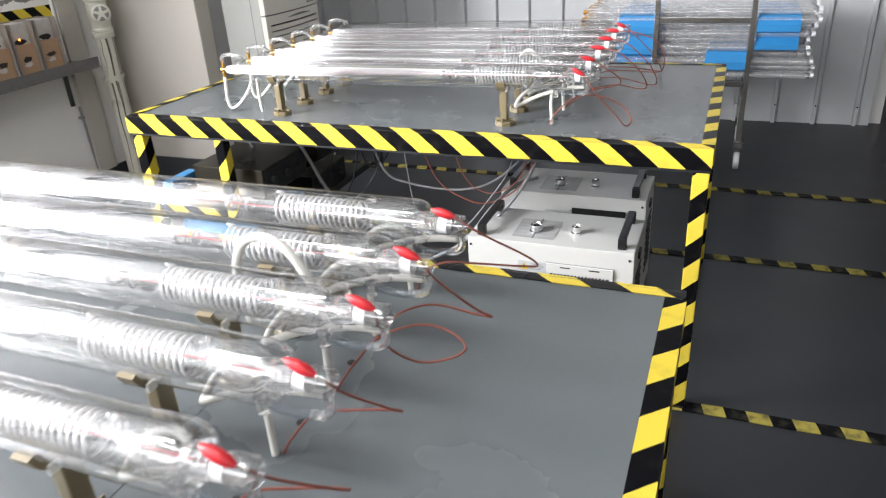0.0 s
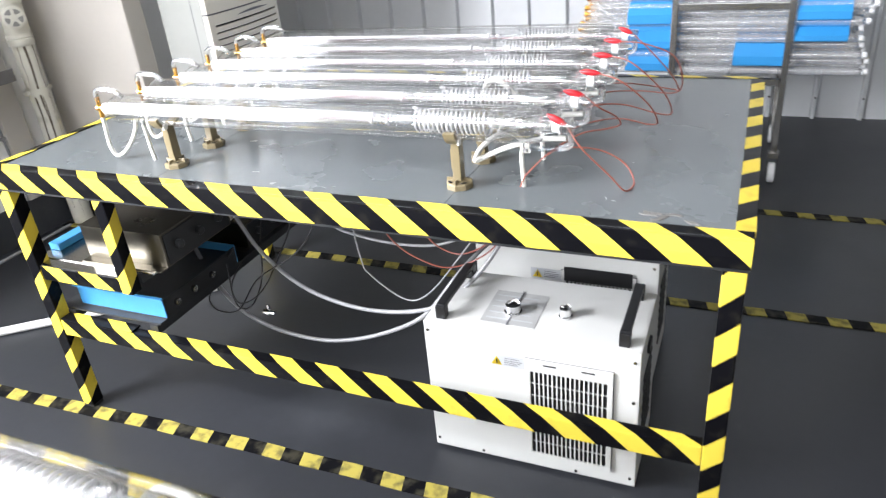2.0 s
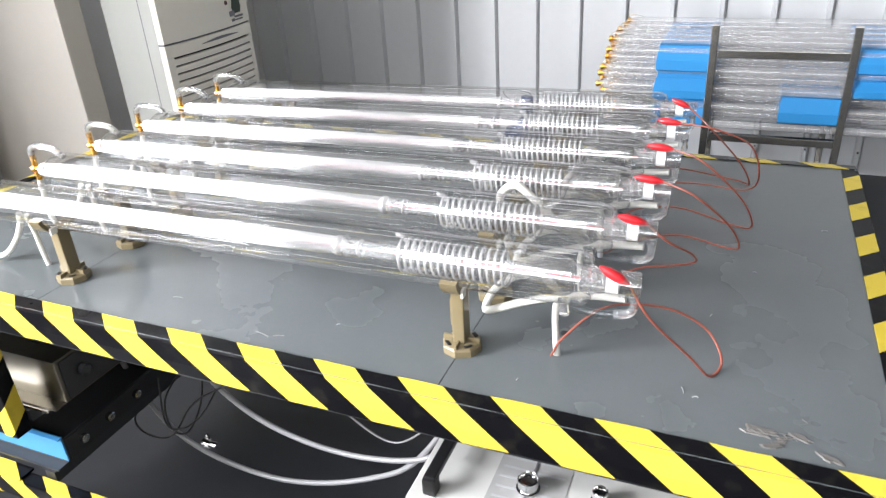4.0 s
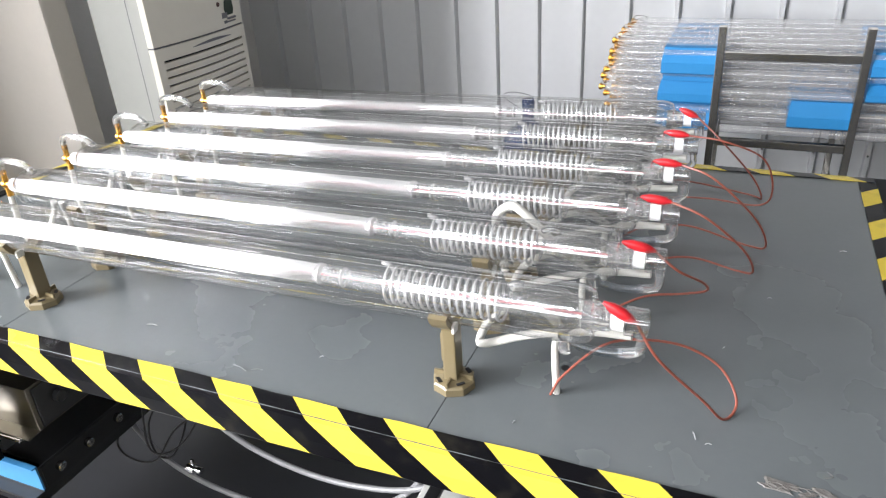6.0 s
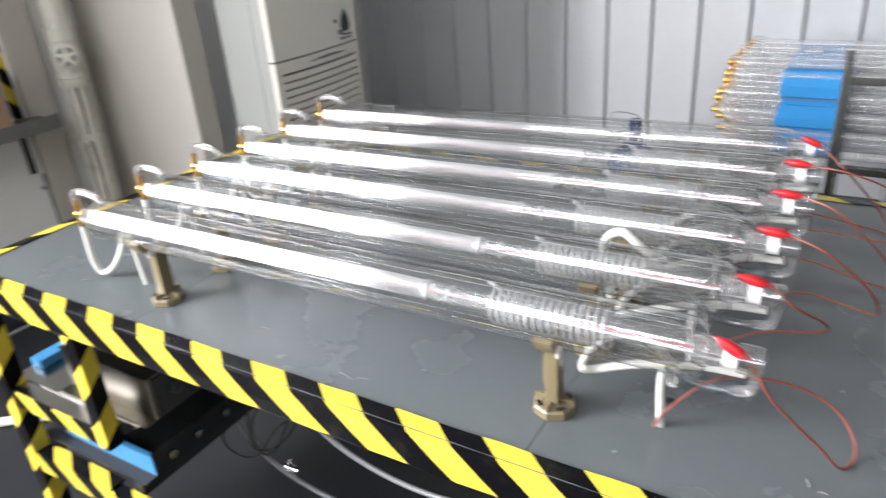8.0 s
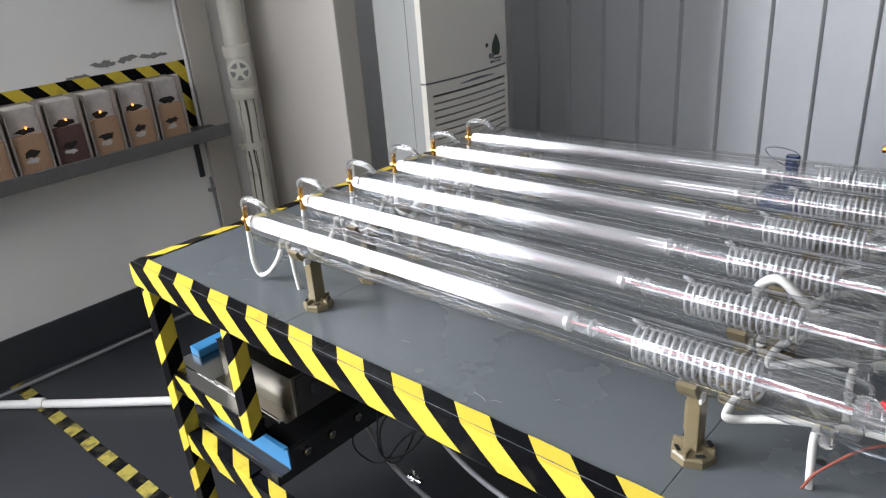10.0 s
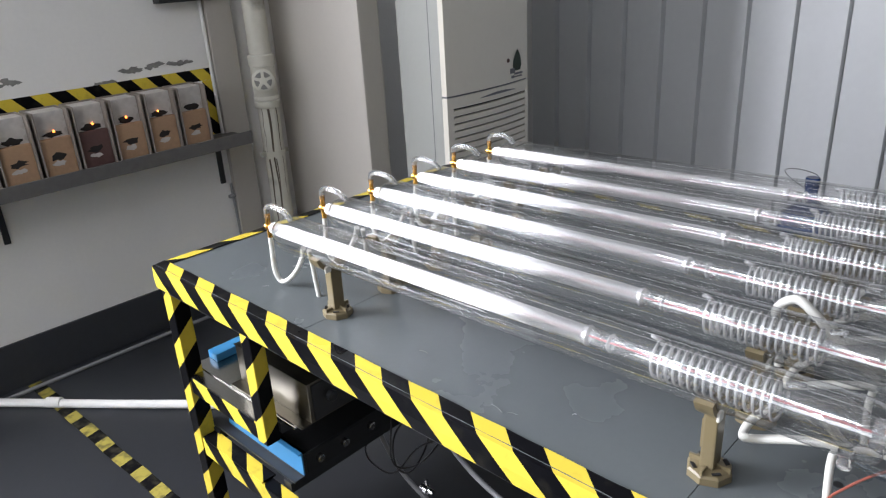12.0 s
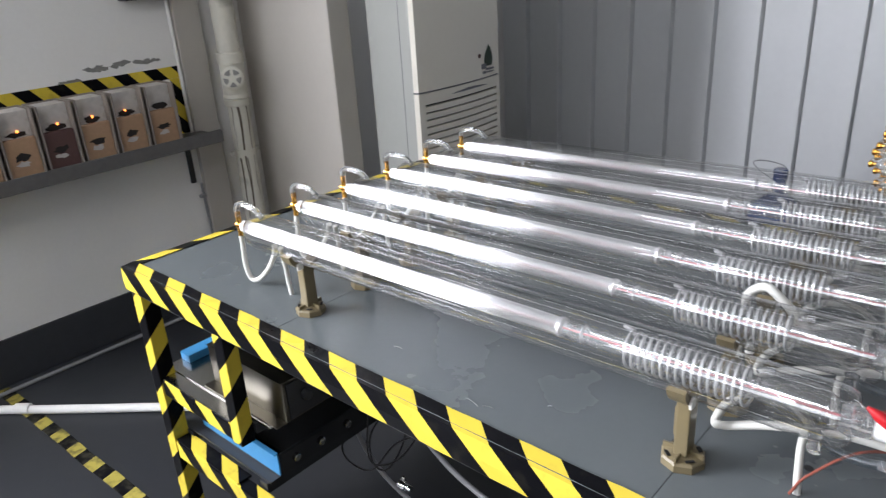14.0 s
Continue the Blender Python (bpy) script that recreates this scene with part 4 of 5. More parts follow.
    cable([(-1.40, 3.2, 0.82), (-1.42, 3.15, 0.64), (-1.36, 3.12, 0.55), (-1.30, 3.16, 0.60), (-1.28, 3.2, 0.82)], 0.003, M["wire_dark"], "black cable tangle hanging from the power supplies")
    fit = thing("hose_fitting", pose(-1.452, 2.905 + yb, 0.284), "plated hose fitting hanging on the grey hose", "hose fitting", "plated hose fittings")
    part("barrel", lathe([(-0.02, 0.009), (-0.006, 0.009), (-0.005, 0.013), (0.005, 0.013), (0.006, 0.008), (0.024, 0.008)], "x", (0, 0, 0), 12), M["chrome"], fit, smooth=True)
    part("lever", box(-0.004, 0.004, -0.003, 0.003, 0.0135, 0.03, 0.001), M["steel"], fit)
    # plug strip in the shade behind the power supplies
    ps = thing("plug_strip", pose(-1.43, 3.10 + yb, 0.80), "white plug strip hanging in the shade below the bench", "plug strip", "plug strips")
    part("body", box(-0.03, 0.03, -0.11, 0.11, -0.08, -0.045, 0.006), M["white"], ps)
    part("hanger", box(-0.008, 0.008, -0.09, 0.09, -0.0448, 0.012), M["steel_dark"], ps)

# marks on the far bench top
def mark(name, bm, material, label):
    return tagged(part(name, bm, material), label, "mark", "scuffs and bits on the bench tops")


rnd = random.Random(3)
for cx, cy, w, n in ((-0.18, 2.650, 0.036, 4), (-0.225, 2.655, 0.022, 2)):
    bm = bmesh.new()
    for i in range(n):
        a = rnd.uniform(0, math.pi)
        x, y, l = cx + rnd.gauss(0, w * 0.6), max(2.625, cy + rnd.gauss(0, w * 0.3)), rnd.uniform(0.006, 0.022)
        sweep([(x, y, TOP + 0.0012), (x + l * math.cos(a), y + l * math.sin(a) * 0.5, TOP + 0.0014), (x + 1.7 * l * math.cos(a + 0.6), y + 1.7 * l * math.sin(a + 0.6) * 0.5, TOP + 0.0012)], 0.0005, 4, bm, 3)
    for i in range(n + 2):
        x, y, r = cx + rnd.gauss(0, w * 0.55), max(2.632, cy + rnd.gauss(0, w * 0.3)), rnd.uniform(0.004, 0.013)
        a0 = rnd.uniform(-0.6, 0.6)
        mid = bm.verts.new((x, y, TOP + 0.0008))
        ring, low = [], []
        for q in range(14):
            a, k = 2 * math.pi * q / 14, rnd.uniform(0.65, 1.2)
            dx, dy = 1.7 * r * k * math.cos(a), 0.6 * r * k * math.sin(a)
            px, py = x + dx * math.cos(a0) - dy * math.sin(a0), y + dx * math.sin(a0) + dy * math.cos(a0)
            ring.append(bm.verts.new((x + 0.8 * (px - x), y + 0.8 * (py - y), TOP + 0.0016)))
            low.append(bm.verts.new((px, py, TOP + 0.0002)))
        for q in range(14):
            bm.faces.new((mid, ring[q], ring[(q + 1) % 14]))
            bm.faces.new((ring[q], low[q], low[(q + 1) % 14], ring[(q + 1) % 14]))
    tagged(mark("scuff_patch", bm, M["scab"], "worn scuffed patch in the grey bench paint"), kind="stuff")
for x, y, l, a in ((-1.0, 2.65, 0.030, -0.25), (-0.965, 2.648, 0.018, 0.3), (-0.32, 2.705, 0.014, 1.9), (-0.308, 2.70, 0.008, 0.2), (-0.88, 2.71, 0.006, 0.6), (-0.30, 2.92, 0.005, 1.0), (-0.24, 3.09, 0.006, 0.3), (-1.22, 2.70, 0.02, 0.1), (-0.55, 2.66, 0.006, 1.1), (-0.47, 2.86, 0.004, 0.0), (-1.72, 2.68, 0.015, 0.7), (-0.12, 3.3, 0.012, 0.2)):
    mark("scratch", sweep([(x, y, TOP + 0.0011), (x + l * 0.5 * math.cos(a), y + l * 0.5 * math.sin(a) + 0.002, TOP + 0.0013), (x + l * math.cos(a), y + l * math.sin(a), TOP + 0.0011)], 0.0006, 5, None, 3), M["paper"] if l < 0.015 else M["scuff"], "small white scratch or shaving on the bench top")
for y in [2.711 + 0.1625 * k for k in range(6)] + [0.860 + 0.150 * k for k in range(6)]:
    mark("drilled_hole", lathe([(TOP + 0.0003, 0.0065), (TOP + 0.0012, 0.0065)], "z", (-0.512, y + 0.09, 0), 12), M["void"], "small dark hole drilled through the bench top")


# ---- stainless trolley rack with stacked tubes ----
def rack():
    t = thing("trolley_rack", pose(-0.178, 5.3, 0), "stainless steel trolley rack on castors holding glass tubes", "rack")
    xs, ys = (-0.255, 0.255), (-0.29, 0.29)
    for x in xs:
        for y in ys:
            part("post", box(x - 0.0145, x + 0.0145, y - 0.0145, y + 0.0145, 0.155, 0.965 if y < 0 else 0.83, 0.003), M["steel"], t)
            c = part("castor", lathe([(-0.016, 0.040), (-0.013, 0.050), (0.013, 0.050), (0.016, 0.040)], "x", (x, y - 0.02, 0.050), 20), M["white"], t, "pale castor wheel", True)
            part("hub", lathe([(-0.0175, 0.014), (0.0175, 0.014)], "x", (x, y - 0.02, 0.050), 12), M["steel"], c, smooth=True)
            bm = box(x - 0.025, x - 0.020, y - 0.035, y + 0.01, 0.04, 0.125, 0.001)
            box(x + 0.020, x + 0.025, y - 0.035, y + 0.01, 0.04, 0.125, 0.001, bm)
            box(x - 0.025, x + 0.025, y - 0.03, y + 0.02, 0.1255, 0.154, 0.001, bm)
            part("fork", bm, M["steel"], c)
    for z in (0.50, 0.852):
        for y in ys:
            zz = z if y < 0 or z < 0.6 else 0.80
            part("rail", box(xs[0] + 0.018, xs[1] - 0.0148, y - 0.015, y + 0.015, zz - 0.015, zz + 0.015, 0.002), M["steel"], t)
    for x in xs:
        part("side_rail", box(x - 0.0145, x + 0.0145, ys[0] + 0.018, ys[1] - 0.018, 0.485, 0.515, 0.002), M["steel"], t)
    for x in xs:
        part("foot_rail", box(x - 0.0145, x + 0.0145, ys[0] + 0.018, ys[1] - 0.018, 0.175, 0.205, 0.002), M["steel"], t)
    return t


rack()


def foam(x0, x1, z0, z1, neck, label):
    """Blue foam block with a sloping upper face, over a set-back neck that stands on the block below."""
    y0, y1, h = 5.004, 5.565, z1 - z0
    prof = [(y0 + 0.030, z1), (y0 + 0.004, z0 + 0.50 * h), (y0, z0 + 0.44 * h), (y0, z0 + 0.004), (y0 + 0.004, z0)]
    if neck:
        prof += [(y0 + 0.034, z0 - 0.002), (y0 + 0.034, z0 - neck + 0.0006), (y1, z0 - neck + 0.0006)]
    else:
        prof += [(y1, z0)]
    prof.append((y1, z1))
    bm = bmesh.new()
    a = [bm.verts.new((x0 + (0.006 if y > y0 + 0.02 else 0), y, z)) for y, z in prof]
    b = [bm.verts.new((x1, y, z)) for y, z in prof]
    for i in range(len(prof)):
        j = (i + 1) % len(prof)
        bm.faces.new((a[i], b[i], b[j], a[j]))
    bm.faces.new(a)
    bm.faces.new(b)
    return tagged(part("foam_block", bm, M["blue"]), label, "foam block", "blue foam blocks on the rack")


FOAMS = [(-0.655, -0.437, 0.772, 0.872, 0.037), (-0.660, -0.437, 0.655, 0.735, 0.026), (-0.660, -0.437, 0.545, 0.629, 0),
         (0.10, 0.318, 0.785, 0.872, 0.035), (0.10, 0.318, 0.690, 0.750, 0), (-0.155, 0.068, 0.576, 0.676, 0)]
for f in FOAMS:
    foam(*f, "bright blue foam block cradling stacked glass tubes")


def spare_tube(m, length, r):
    t = thing("spare_tube", m, "finished clear glass tube with gold end fitting, stacked on the rack", "glass tube", "stacked glass tubes on the rack")
    part("jacket", lathe([(0, 0.010), (0.004, r * 0.6), (0.015, r * 0.92), (0.03, r), (0.033, r), (length - 0.063, r), (length - 0.06, r), (length - 0.045, r * 0.9), (length - 0.04, 0.014)], "x", (0, 0, 0), 16, closed=False), M["glass_far"], t, smooth=True)
    part("gold_fitting", lathe([(-0.025, 0.008), (-0.022, 0.014), (-0.010, 0.014), (-0.008, 0.009), (0.004, 0.009)], "x", (0, 0, 0), 8), M["gold"], t, smooth=True)
    part("bent_pipe", sweep([(-0.012, 0, 0.006), (-0.012, 0, r * 0.95), (0.0, 0, r * 1.3), (0.03, 0, r * 1.25), (0.05, 0, r * 0.9)], 0.005, 6, n=3), M["glass_coil"], t, smooth=True)
    part("white_cap", lathe([(length - 0.022, 0.012), (length - 0.021, 0.014), (length - 0.004, 0.014), (length - 0.003, 0.012)], "x", (0, 0, 0), 10), M["white"], t, smooth=True)
    part("neck", lathe([(length - 0.05, 0.018), (length - 0.04, 0.020), (length - 0.023, 0.012)], "x", (0, 0, 0), 10, closed=False), M["glass_coil"], t, smooth=True)
    return t


for k, (lx, lw) in enumerate(((-0.80, 0.07), (-0.70, 0.05), (-0.58, 0.06))):
    lab = thing("tube_label", pose(lx, 5.075 + 0.09 * k, 0.9045), "white paper label with scribbled marks on a glass tube", "label", "paper labels on the stacked tubes")
    part("paper", box(-lw / 2, lw / 2, -0.014, 0.014, 0, 0.0015), M["white"], lab)
    part("scribble_bar", box(-lw / 3, lw / 3, -0.006, -0.001, 0.0017, 0.0022), M["ink"], lab)
    part("scribble_bar", box(-lw / 4, lw / 5, 0.003, 0.007, 0.0017, 0.0022), M["ink"], lab)
spare = None
rnd = random.Random(11)
for row in range(10):
    z = 0.548 + 0.0375 * row
    out = -0.845 - 0.045 * max(0.0, 1.0 - abs(row - 4.6) / 3.2)
    for k in range(5):
        y = 5.038 + 0.108 * (k + (0.4 if row % 2 else 0.0))
        m = pose(out + rnd.uniform(-0.008, 0.008), y, z, 0, 0, 0)
        if spare is None:
            spare = spare_tube(m, 1.27, 0.0183)
        else:
            copy_thing(spare, m)


# ---- floor-standing air conditioner ----
def air_conditioner():
    t = thing("air_conditioner", pose(-2.47, 4.415, 0), "tall cream floor-standing air conditioner with louvred lower front", "air conditioner")
    hw, H = 0.285, 1.76
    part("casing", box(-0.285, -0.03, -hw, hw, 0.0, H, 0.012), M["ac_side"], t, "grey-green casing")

    def bowed(z0, z1, y0, y1, x_in, inset=0.0):
        bm = bmesh.new()
        n = 10
        fa, fb = [], []
        for i in range(n + 1):
            y = y0 + (y1 - y0) * i / n
            x = 0.022 * (1 - (y / hw) ** 2) - inset
            fa.append(bm.verts.new((x, y, z0)))
            fb.append(bm.verts.new((x, y, z1)))
        ba = [bm.verts.new((x_in, y, z0)) for y in (y0, y1)]
        bb = [bm.verts.new((x_in, y, z1)) for y in (y0, y1)]
        for i in range(n):
            bm.faces.new((fa[i], fa[i + 1], fb[i + 1], fb[i]))
        bm.faces.new([ba[0]] + fa + [ba[1]])
        bm.faces.new([bb[0]] + fb + [bb[1]])
        bm.faces.new((ba[0], fa[0], fb[0], bb[0]))
        bm.faces.new((ba[1], fa[-1], fb[-1], bb[1]))
        bm.faces.new((ba[0], ba[1], bb[1], bb[0]))
        return bm
    part("upper_front", bowed(1.012, H - 0.01, -hw, hw, -0.0295), M["ac"], t, smooth=True)
    part("split_line", bowed(1.004, 1.0115, -hw + 0.004, hw - 0.004, -0.0295, 0.006), M["ink"], t)
    low = part("lower_front", bowed(0.955, 1.0035, -hw, hw, -0.0295), M["ac"], t, smooth=True)
    for a, b in ((-hw, -hw + 0.035), (hw - 0.03, hw)):
        part("edge_strip", bowed(0.02, 0.9545, a, b, -0.0295), M["ac"], t, smooth=True)
    part("grille_back", bowed(0.02, 0.9545, -hw + 0.0355, hw - 0.0305, -0.0295, 0.016), M["void"], t)
    z = 0.945
    while z > 0.06:
        part("louvre", bowed(z - 0.024, z, -hw + 0.0355, hw - 0.0305, -0.012), M["ac"], t, smooth=True)
        z -= 0.0315
    # handle recess as a flat dark sheet for its shade, lamp dot and the leaf emblem with its caption bars
    bm = bmesh.new()
    vs = []
    for i in range(17):
        u = i / 16
        y = -0.09 + 0.26 * u
        vs.append((0.0228 * (1 - (y / hw) ** 2) + 0.0008, y, 0.978 + 0.010 * math.sin(math.pi * u)))
    top = [bm.verts.new(v) for v in vs]
    bot = [bm.verts.new((x, y, 0.976)) for x, y, _ in vs]
    for i in range(16):
        bm.faces.new((bot[i], bot[i + 1], top[i + 1], top[i]))
    part("handle_recess_shade", bm, M["ink"], t)
    x_at = lambda y: 0.022 * (1 - (y / hw) ** 2) + 0.0006
    part("sensor", lathe([(x_at(0.115), 0.010), (x_at(0.115) + 0.002, 0.009)], "x", (0, 0.115, 1.113), 12), M["brick_dark"], t)
    bm = bmesh.new()
    leaf = [(0.160, 1.092), (0.150, 1.118), (0.158, 1.148), (0.174, 1.170), (0.190, 1.190), (0.208, 1.168), (0.220, 1.144), (0.224, 1.115), (0.214, 1.092)]
    f = bm.faces.new([bm.verts.new((x_at(y) + 0.0012, y, z - 0.032)) for y, z in leaf])
    bmesh.ops.solidify(bm, geom=[f], thickness=0.001)
    part("leaf_emblem", bm, M["green"], t, "dark green leaf-shaped emblem")
    for a, b, z, h in ((0.13, 0.165, 1.051, 0.022), (0.165, 0.225, 1.042, 0.008), (0.165, 0.22, 1.030, 0.005), (0.14, 0.16, 1.028, 0.012)):
        part("caption_bar", box(x_at(b) - 0.0005, x_at(a) + 0.001, a, b, z, z + h), M["ink"], t)
    part("side_seam", box(-0.09, -0.087, -hw - 0.001, -hw + 0.001, 0.01, H - 0.02), M["ink"], t)
    return t


air_conditioner()


# ---- west wall: shelf with burn boxes, pipe, conduit ----
def shelf():
    t = thing("wall_shelf", pose(-3.45, 2.9, 0.85), "narrow worn grey wall shelf on dark steel brackets", "shelf")
    part("board", box(0.0, 0.19, -0.95, 0.735, -0.03, 0.0, 0.004), M["shelf"], t)
    part("lip", box(0.1905, 0.20, -0.95, 0.735, -0.032, 0.026, 0.003), M["shelf"], t)
    for y in (-0.31, 0.655):
        b = box(0.0, 0.012, y - 0.012, y + 0.012, -0.24, -0.031, 0.002)
        box(0.012, 0.15, y - 0.012, y + 0.012, -0.042, -0.031, 0.002, b)
        part("bracket", b, M["steel_dark"], t)
    return t


shelf()


def burn_box(m, dark, ember):
    """Open-fronted box: pale sides, scorched acrylic above a firebrick."""
    t = thing("burn_box", m, "open pale box with scorched target and %s firebrick" % ("dark" if dark else "tan"), "target box", "burn boxes on the wall shelf")
    w, d, h = 0.132, 0.13, 0.262
    part("back", box(0, 0.004, 0, w, 0.005, h, 0.001), M["grimy"], t)
    for y in (0, w - 0.006):
        part("side", box(0.0045, d, y, y + 0.006, 0.005, h, 0.0015), M["grimy"], t)
    part("base", box(0, d, 0, w, 0, 0.0048, 0.001), M["grimy"], t)
    part("target", box(0.0045, 0.095, 0.0065, w - 0.0065, 0.15, h - 0.006, 0.004), M["ash"], t, "scorched pale acrylic target")
    br = part("firebrick", box(0.0045, 0.115, 0.007, w - 0.007, 0.0052, 0.155, 0.006), M["brick_dark"] if dark else M["brick"], t)
    rnd = random.Random(hash((round(m.translation.y * 100))) % 97)

    def pit(cy, cz, r, x):
        bm = bmesh.new()
        c = bm.verts.new((x + 0.0012, cy, cz))
        ring = [bm.verts.new((x + 0.0008, cy + r * (1.35 if abs(math.cos(a)) > 0.6 else 0.9) * math.cos(a) * rnd.uniform(0.6, 1.2), cz + 0.6 * r * math.sin(a) * rnd.uniform(0.5, 1.2))) for a in [2 * math.pi * i / 14 for i in range(14)]]
        for i in range(14):
            bm.faces.new((c, ring[i], ring[(i + 1) % 14]))
        return bm
    part("scorch_mark", pit(0.062, 0.085, 0.026, 0.1155), M["soot"], t, "black scorch pit")
    part("scorch_mark", pit(0.066, 0.168, 0.028, 0.096), M["soot"], t, "black scorch pit")
    part("ash_fall", pit(0.060, 0.058, 0.02, 0.1155), M["ash"], t)
    if ember:
        part("ember", lathe([(0, 0.002), (0.003, 0.0045), (0.006, 0.0042), (0.010, 0.001)], "z", (0.100, 0.066 + rnd.uniform(-0.01, 0.01), 0.175), 8), M["ember"], t, "small glowing ember")
    return t


for k in range(7):
    burn_box(pose(-3.425, 3.334 - 0.1455 * k, 0.8785 - 0.0284), k == 3, k in (1, 2, 3, 4, 6))
tp = thing("wall_tape", pose(-3.45, 2.9, 1.058), "yellow and black hazard tape framing the burn boxes", "wall tape", kind="structure")
part("top_strip", box(0.0005, 0.0025, -0.95, 0.69, 0.045, 0.098), M["tape_wall"], tp)
part("end_strip", box(0.0005, 0.0025, 0.64, 0.69, -0.207, 0.0445), M["tape_wall"], tp)
rnd = random.Random(21)
for y, z, w, h in ((2.71, 1.215, 0.10, 0.03), (3.22, 1.195, 0.09, 0.016), (3.33, 1.200, 0.06, 0.024), (3.43, 1.195, 0.09, 0.008), (3.10, 1.155, 0.05, 0.008)):
    bm = bmesh.new()
    for i in range(9):
        cy, cz, r = y + rnd.gauss(0, w * 0.3), z + rnd.gauss(0, h * 0.3), rnd.uniform(0.004, 0.013)
        c = bm.verts.new((-3.4487, cy, cz))
        ring = [bm.verts.new((-3.4490, cy + 2.4 * r * rnd.uniform(0.5, 1.3) * math.cos(2 * math.pi * q / 9), cz + r * rnd.uniform(0.4, 1.2) * math.sin(2 * math.pi * q / 9))) for q in range(9)]
        for q in range(9):
            bm.faces.new((c, ring[q], ring[(q + 1) % 9]))
    tagged(part("flaked_paint", bm, M["grime_and_groove"]), "patch of flaked grey plaster on the white wall", "wall damage", "flaked patches on the wall", "stuff")


def drain_pipe():
    t = thing("drain_pipe", pose(-3.345, 3.80, 0.0), "cream painted drain pipe with access cap and rust streaks", "pipe")
    part("lower_pipe", lathe([(0.0, 0.050), (0.948, 0.050)], "z", (0, 0, 0), 20), M["pipe"], t, smooth=True)
    part("upper_pipe", lathe([(1.195, 0.052), (3.2, 0.052)], "z", (0, 0, 0), 20), M["pipe"], t, smooth=True)
    part("access_tee", lathe([(0.948, 0.058), (0.952, 0.061), (0.978, 0.061), (0.982, 0.057), (0.986, 0.061), (0.998, 0.060), (1.002, 0.056), (1.14, 0.056), (1.143, 0.061), (1.19, 0.062), (1.195, 0.057)], "z", (0, 0, 0), 20), M["pipe"], t, smooth=True)
    cap = part("access_cap", lathe([(0.045, 0.040), (0.078, 0.040), (0.080, 0.052), (0.098, 0.052), (0.101, 0.048)], "x", (0, 0, 0), 22), M["pipe"], t, smooth=True)
    cap.matrix_local = pose(0, 0.0, 1.085, 0, 0, -35)
    # raised dark ring: the shade of the cap's slots put into colour
    part("cap_groove_shade", lathe([(0.1013, 0.018), (0.1022, 0.020), (0.1022, 0.038), (0.1013, 0.040)], "x", (0, 0, 0), 22, closed=False), M["grime_and_groove"], cap)
    part("cap_hub", lathe([(0.1012, 0.018), (0.104, 0.017), (0.105, 0.012)], "x", (0, 0, 0), 14), M["pipe"], cap)
    for a in range(0, 360, 72):
        part("cap_rib", box(0.1023, 0.1045, -0.007, 0.007, 0.016, 0.042, 0.001), M["pipe"], cap).matrix_local = pose(0, 0, 0, a, 0, 0)
    for z in (0.724,):
        c = part("clamp", lathe([(z - 0.014, 0.0545), (z + 0.014, 0.0545)], "z", (0, 0, 0), 20), M["pipe"], t, smooth=True)
        part("clamp_ear", box(-0.012, 0.012, 0.055, 0.075, z - 0.010, z + 0.010, 0.002), M["pipe"], c)
        part("clamp_ear", box(-0.012, 0.012, -0.075, -0.055, z - 0.010, z + 0.010, 0.002), M["pipe"], c)
    # rust and dirt runs below the joints
    for a, z0, z1, w in ((-34, 0.30, 0.945, 0.0060), (-71, 0.72, 0.945, 0.0022), (-66, 0.1, 0.70, 0.0050), (-27, 0.05, 0.70, 0.0026), (12, 0.5, 0.945, 0.003)):
        bm = bmesh.new()
        cols = []
        for i in range(14):
            z = z1 + (z0 - z1) * i / 13
            aa, ww = radians(a) + 0.05 * math.sin(i), w * (1 - i / 15)
            cols.append([bm.verts.new((0.0505 * math.cos(aa + s * ww / 0.05), 0.0505 * math.sin(aa + s * ww / 0.05), z)) for s in (-1, 0, 1)])
        for p, q in zip(cols, cols[1:]):
            bm.faces.new((p[0], p[1], q[1], q[0]))
            bm.faces.new((p[1], p[2], q[2], q[1]))
        part("dirt_run", bm, M["runs"], t)
    return t


drain_pipe()
cb = thing("junction_box", pose(-3.45, 3.50, 1.47), "pale green junction box with conduit running down the wall", "junction box")
part("box_body", box(0, 0.07, -0.10, 0.10, 0.0, 0.12, 0.004), M["greenbox"], cb)
part("base_bar", box(0, 0.06, -0.12, 0.15, -0.02, -0.0005, 0.003), M["steel_dark"], cb)
part("conduit", sweep([(0.014, 0.085, -0.021), (0.014, 0.088, -0.3), (0.014, 0.09, -0.6), (0.014, 0.092, -0.615)], 0.008, 8, n=2), M["wall"], cb, "thin white conduit", True)
cd = thing("lower_conduit", pose(-3.45, 3.60, 0.2), "thin grey conduit running down below the shelf", "conduit")
part("pipe_run", sweep([(0.012, -0.012, 0.40), (0.012, -0.005, 0.2), (0.012, 0.0, 0.0)], 0.007, 8, n=3), M["hose_grey"], cd, smooth=True)
part("pipe_clip", box(0.0, 0.022, -0.03, 0.014, 0.33, 0.345, 0.002), M["hose_grey"], cd)

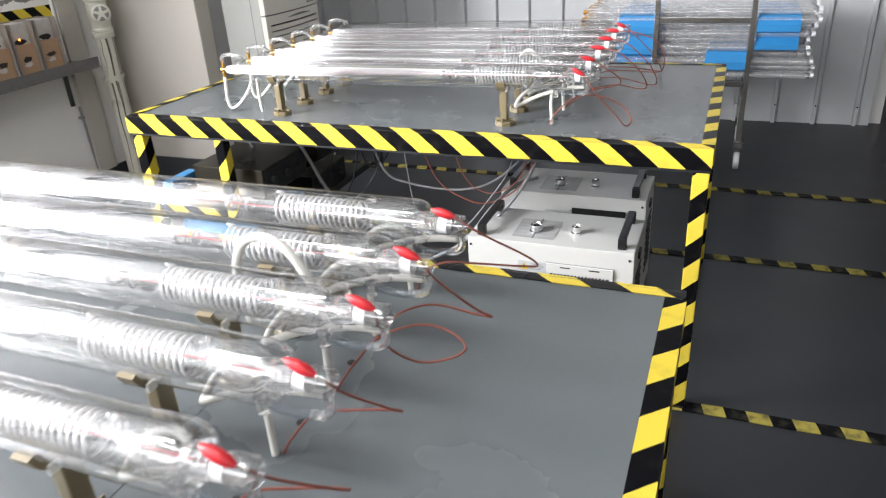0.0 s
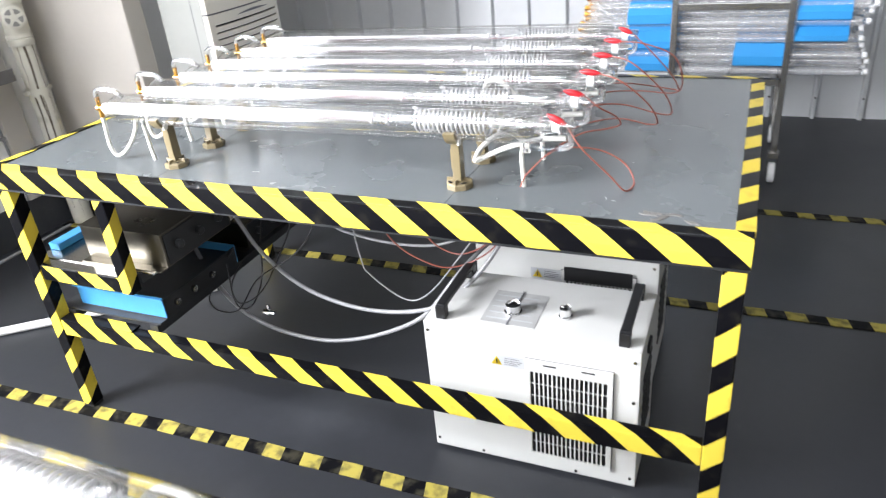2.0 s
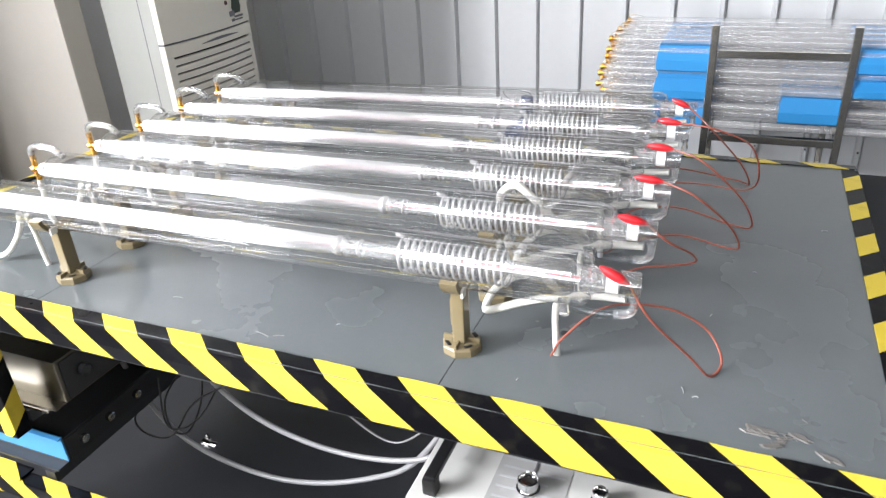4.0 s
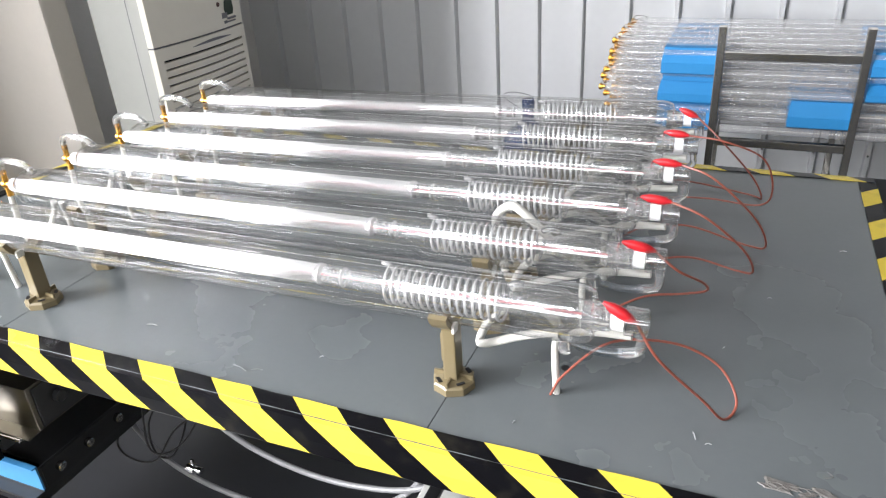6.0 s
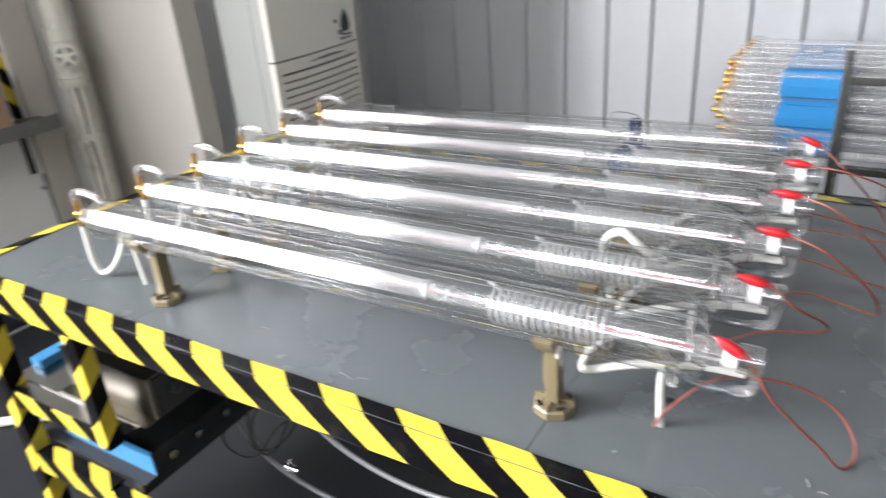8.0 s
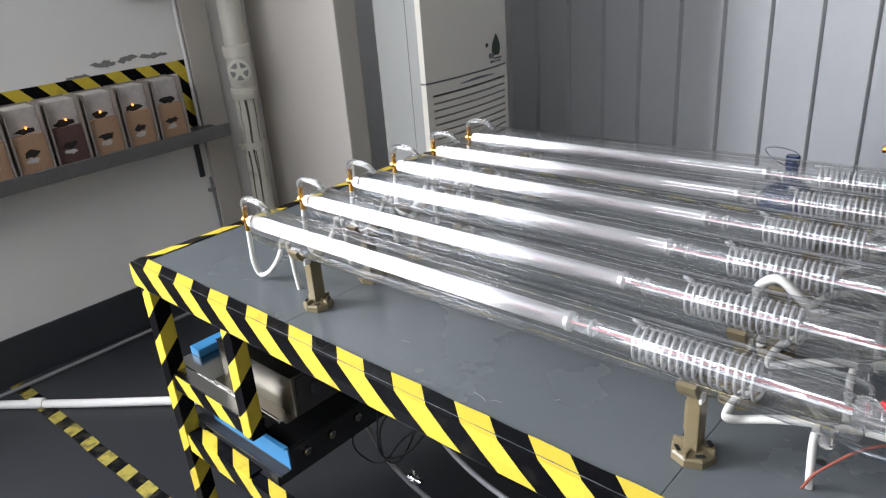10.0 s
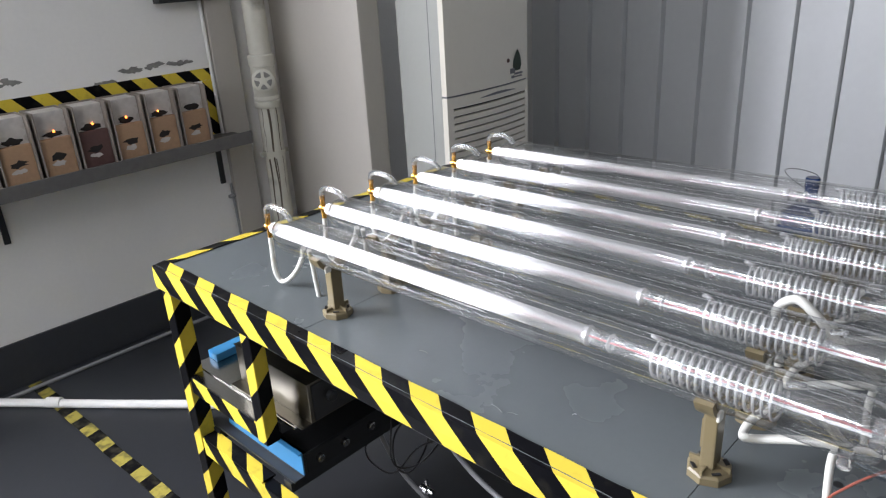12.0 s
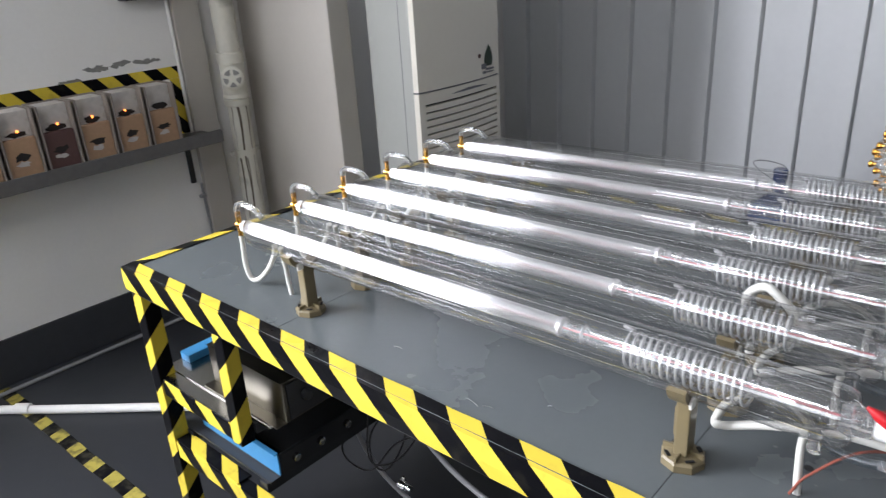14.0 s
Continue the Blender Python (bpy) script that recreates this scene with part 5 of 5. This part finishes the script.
# thin pipes on the floor by the west wall
tagged(part("floor_conduit", sweep([(-3.375, 1.0, 0.009), (-3.37, 2.4, 0.009), (-3.365, 3.2, 0.009), (-3.36, 3.72, 0.009)], 0.009, 8, n=4), M["hose_grey"], smooth=True), "thin grey pipe lying along the wall on the floor", "pipe")
tagged(part("floor_pipe", sweep([(-3.40, 2.33, 0.017), (-3.355, 2.376, 0.017), (-3.0, 2.65, 0.017), (-2.724, 2.87, 0.017), (-2.35, 3.16, 0.017), (-2.1, 3.36, 0.017)], 0.017, 12, n=4), M["wall"], smooth=True), "white plastic pipe lying diagonally on the floor", "pipe")
tagged(part("pipe_joint", lathe([(-0.03, 0.020), (-0.028, 0.0215), (0.028, 0.0215), (0.03, 0.020)], "x", (0, 0, 0), 14), M["wall"], smooth=True), "white coupling on the floor pipe", "pipe joint").matrix_world = pose(-3.17, 2.52, 0.021, 0, 0, 37.7)

# blue water jug standing behind the far bench
jug = thing("water_jug", pose(-1.335, 5.40, 0), "translucent blue water jug standing on the floor", "water jug")
part("bottle", lathe([(0.0, 0.12), (0.01, 0.132), (0.14, 0.134), (0.15, 0.127), (0.16, 0.134), (0.30, 0.134), (0.34, 0.12), (0.385, 0.06), (0.41, 0.030), (0.47, 0.029)], "z", (0, 0, 0), 24), M["blue_water"], jug, smooth=True)
part("cap", lathe([(0.4705, 0.030), (0.472, 0.033), (0.515, 0.033), (0.52, 0.028)], "z", (0, 0, 0), 18), M["blue_water"], jug, "dark blue screw cap", True)
part("wire_handle", sweep([(-0.03, 0, 0.46), (-0.10, 0, 0.50), (-0.13, 0, 0.535), (-0.08, 0, 0.55), (0.0, 0, 0.54), (0.03, 0, 0.52)], 0.0018, 6, n=5), M["wire_dark"], jug, smooth=True)
# black cables hanging at the end of the partition
tagged(part("wall_cable", sweep([(0.94, 6.02, 1.6), (0.95, 6.0, 1.1), (0.93, 5.99, 0.92), (0.99, 6.0, 0.80), (0.95, 6.01, 0.70), (1.02, 6.02, 0.62)], 0.008, 8, n=6), M["wire_dark"], smooth=True), "black cable hanging at the end of the partition", "cable")
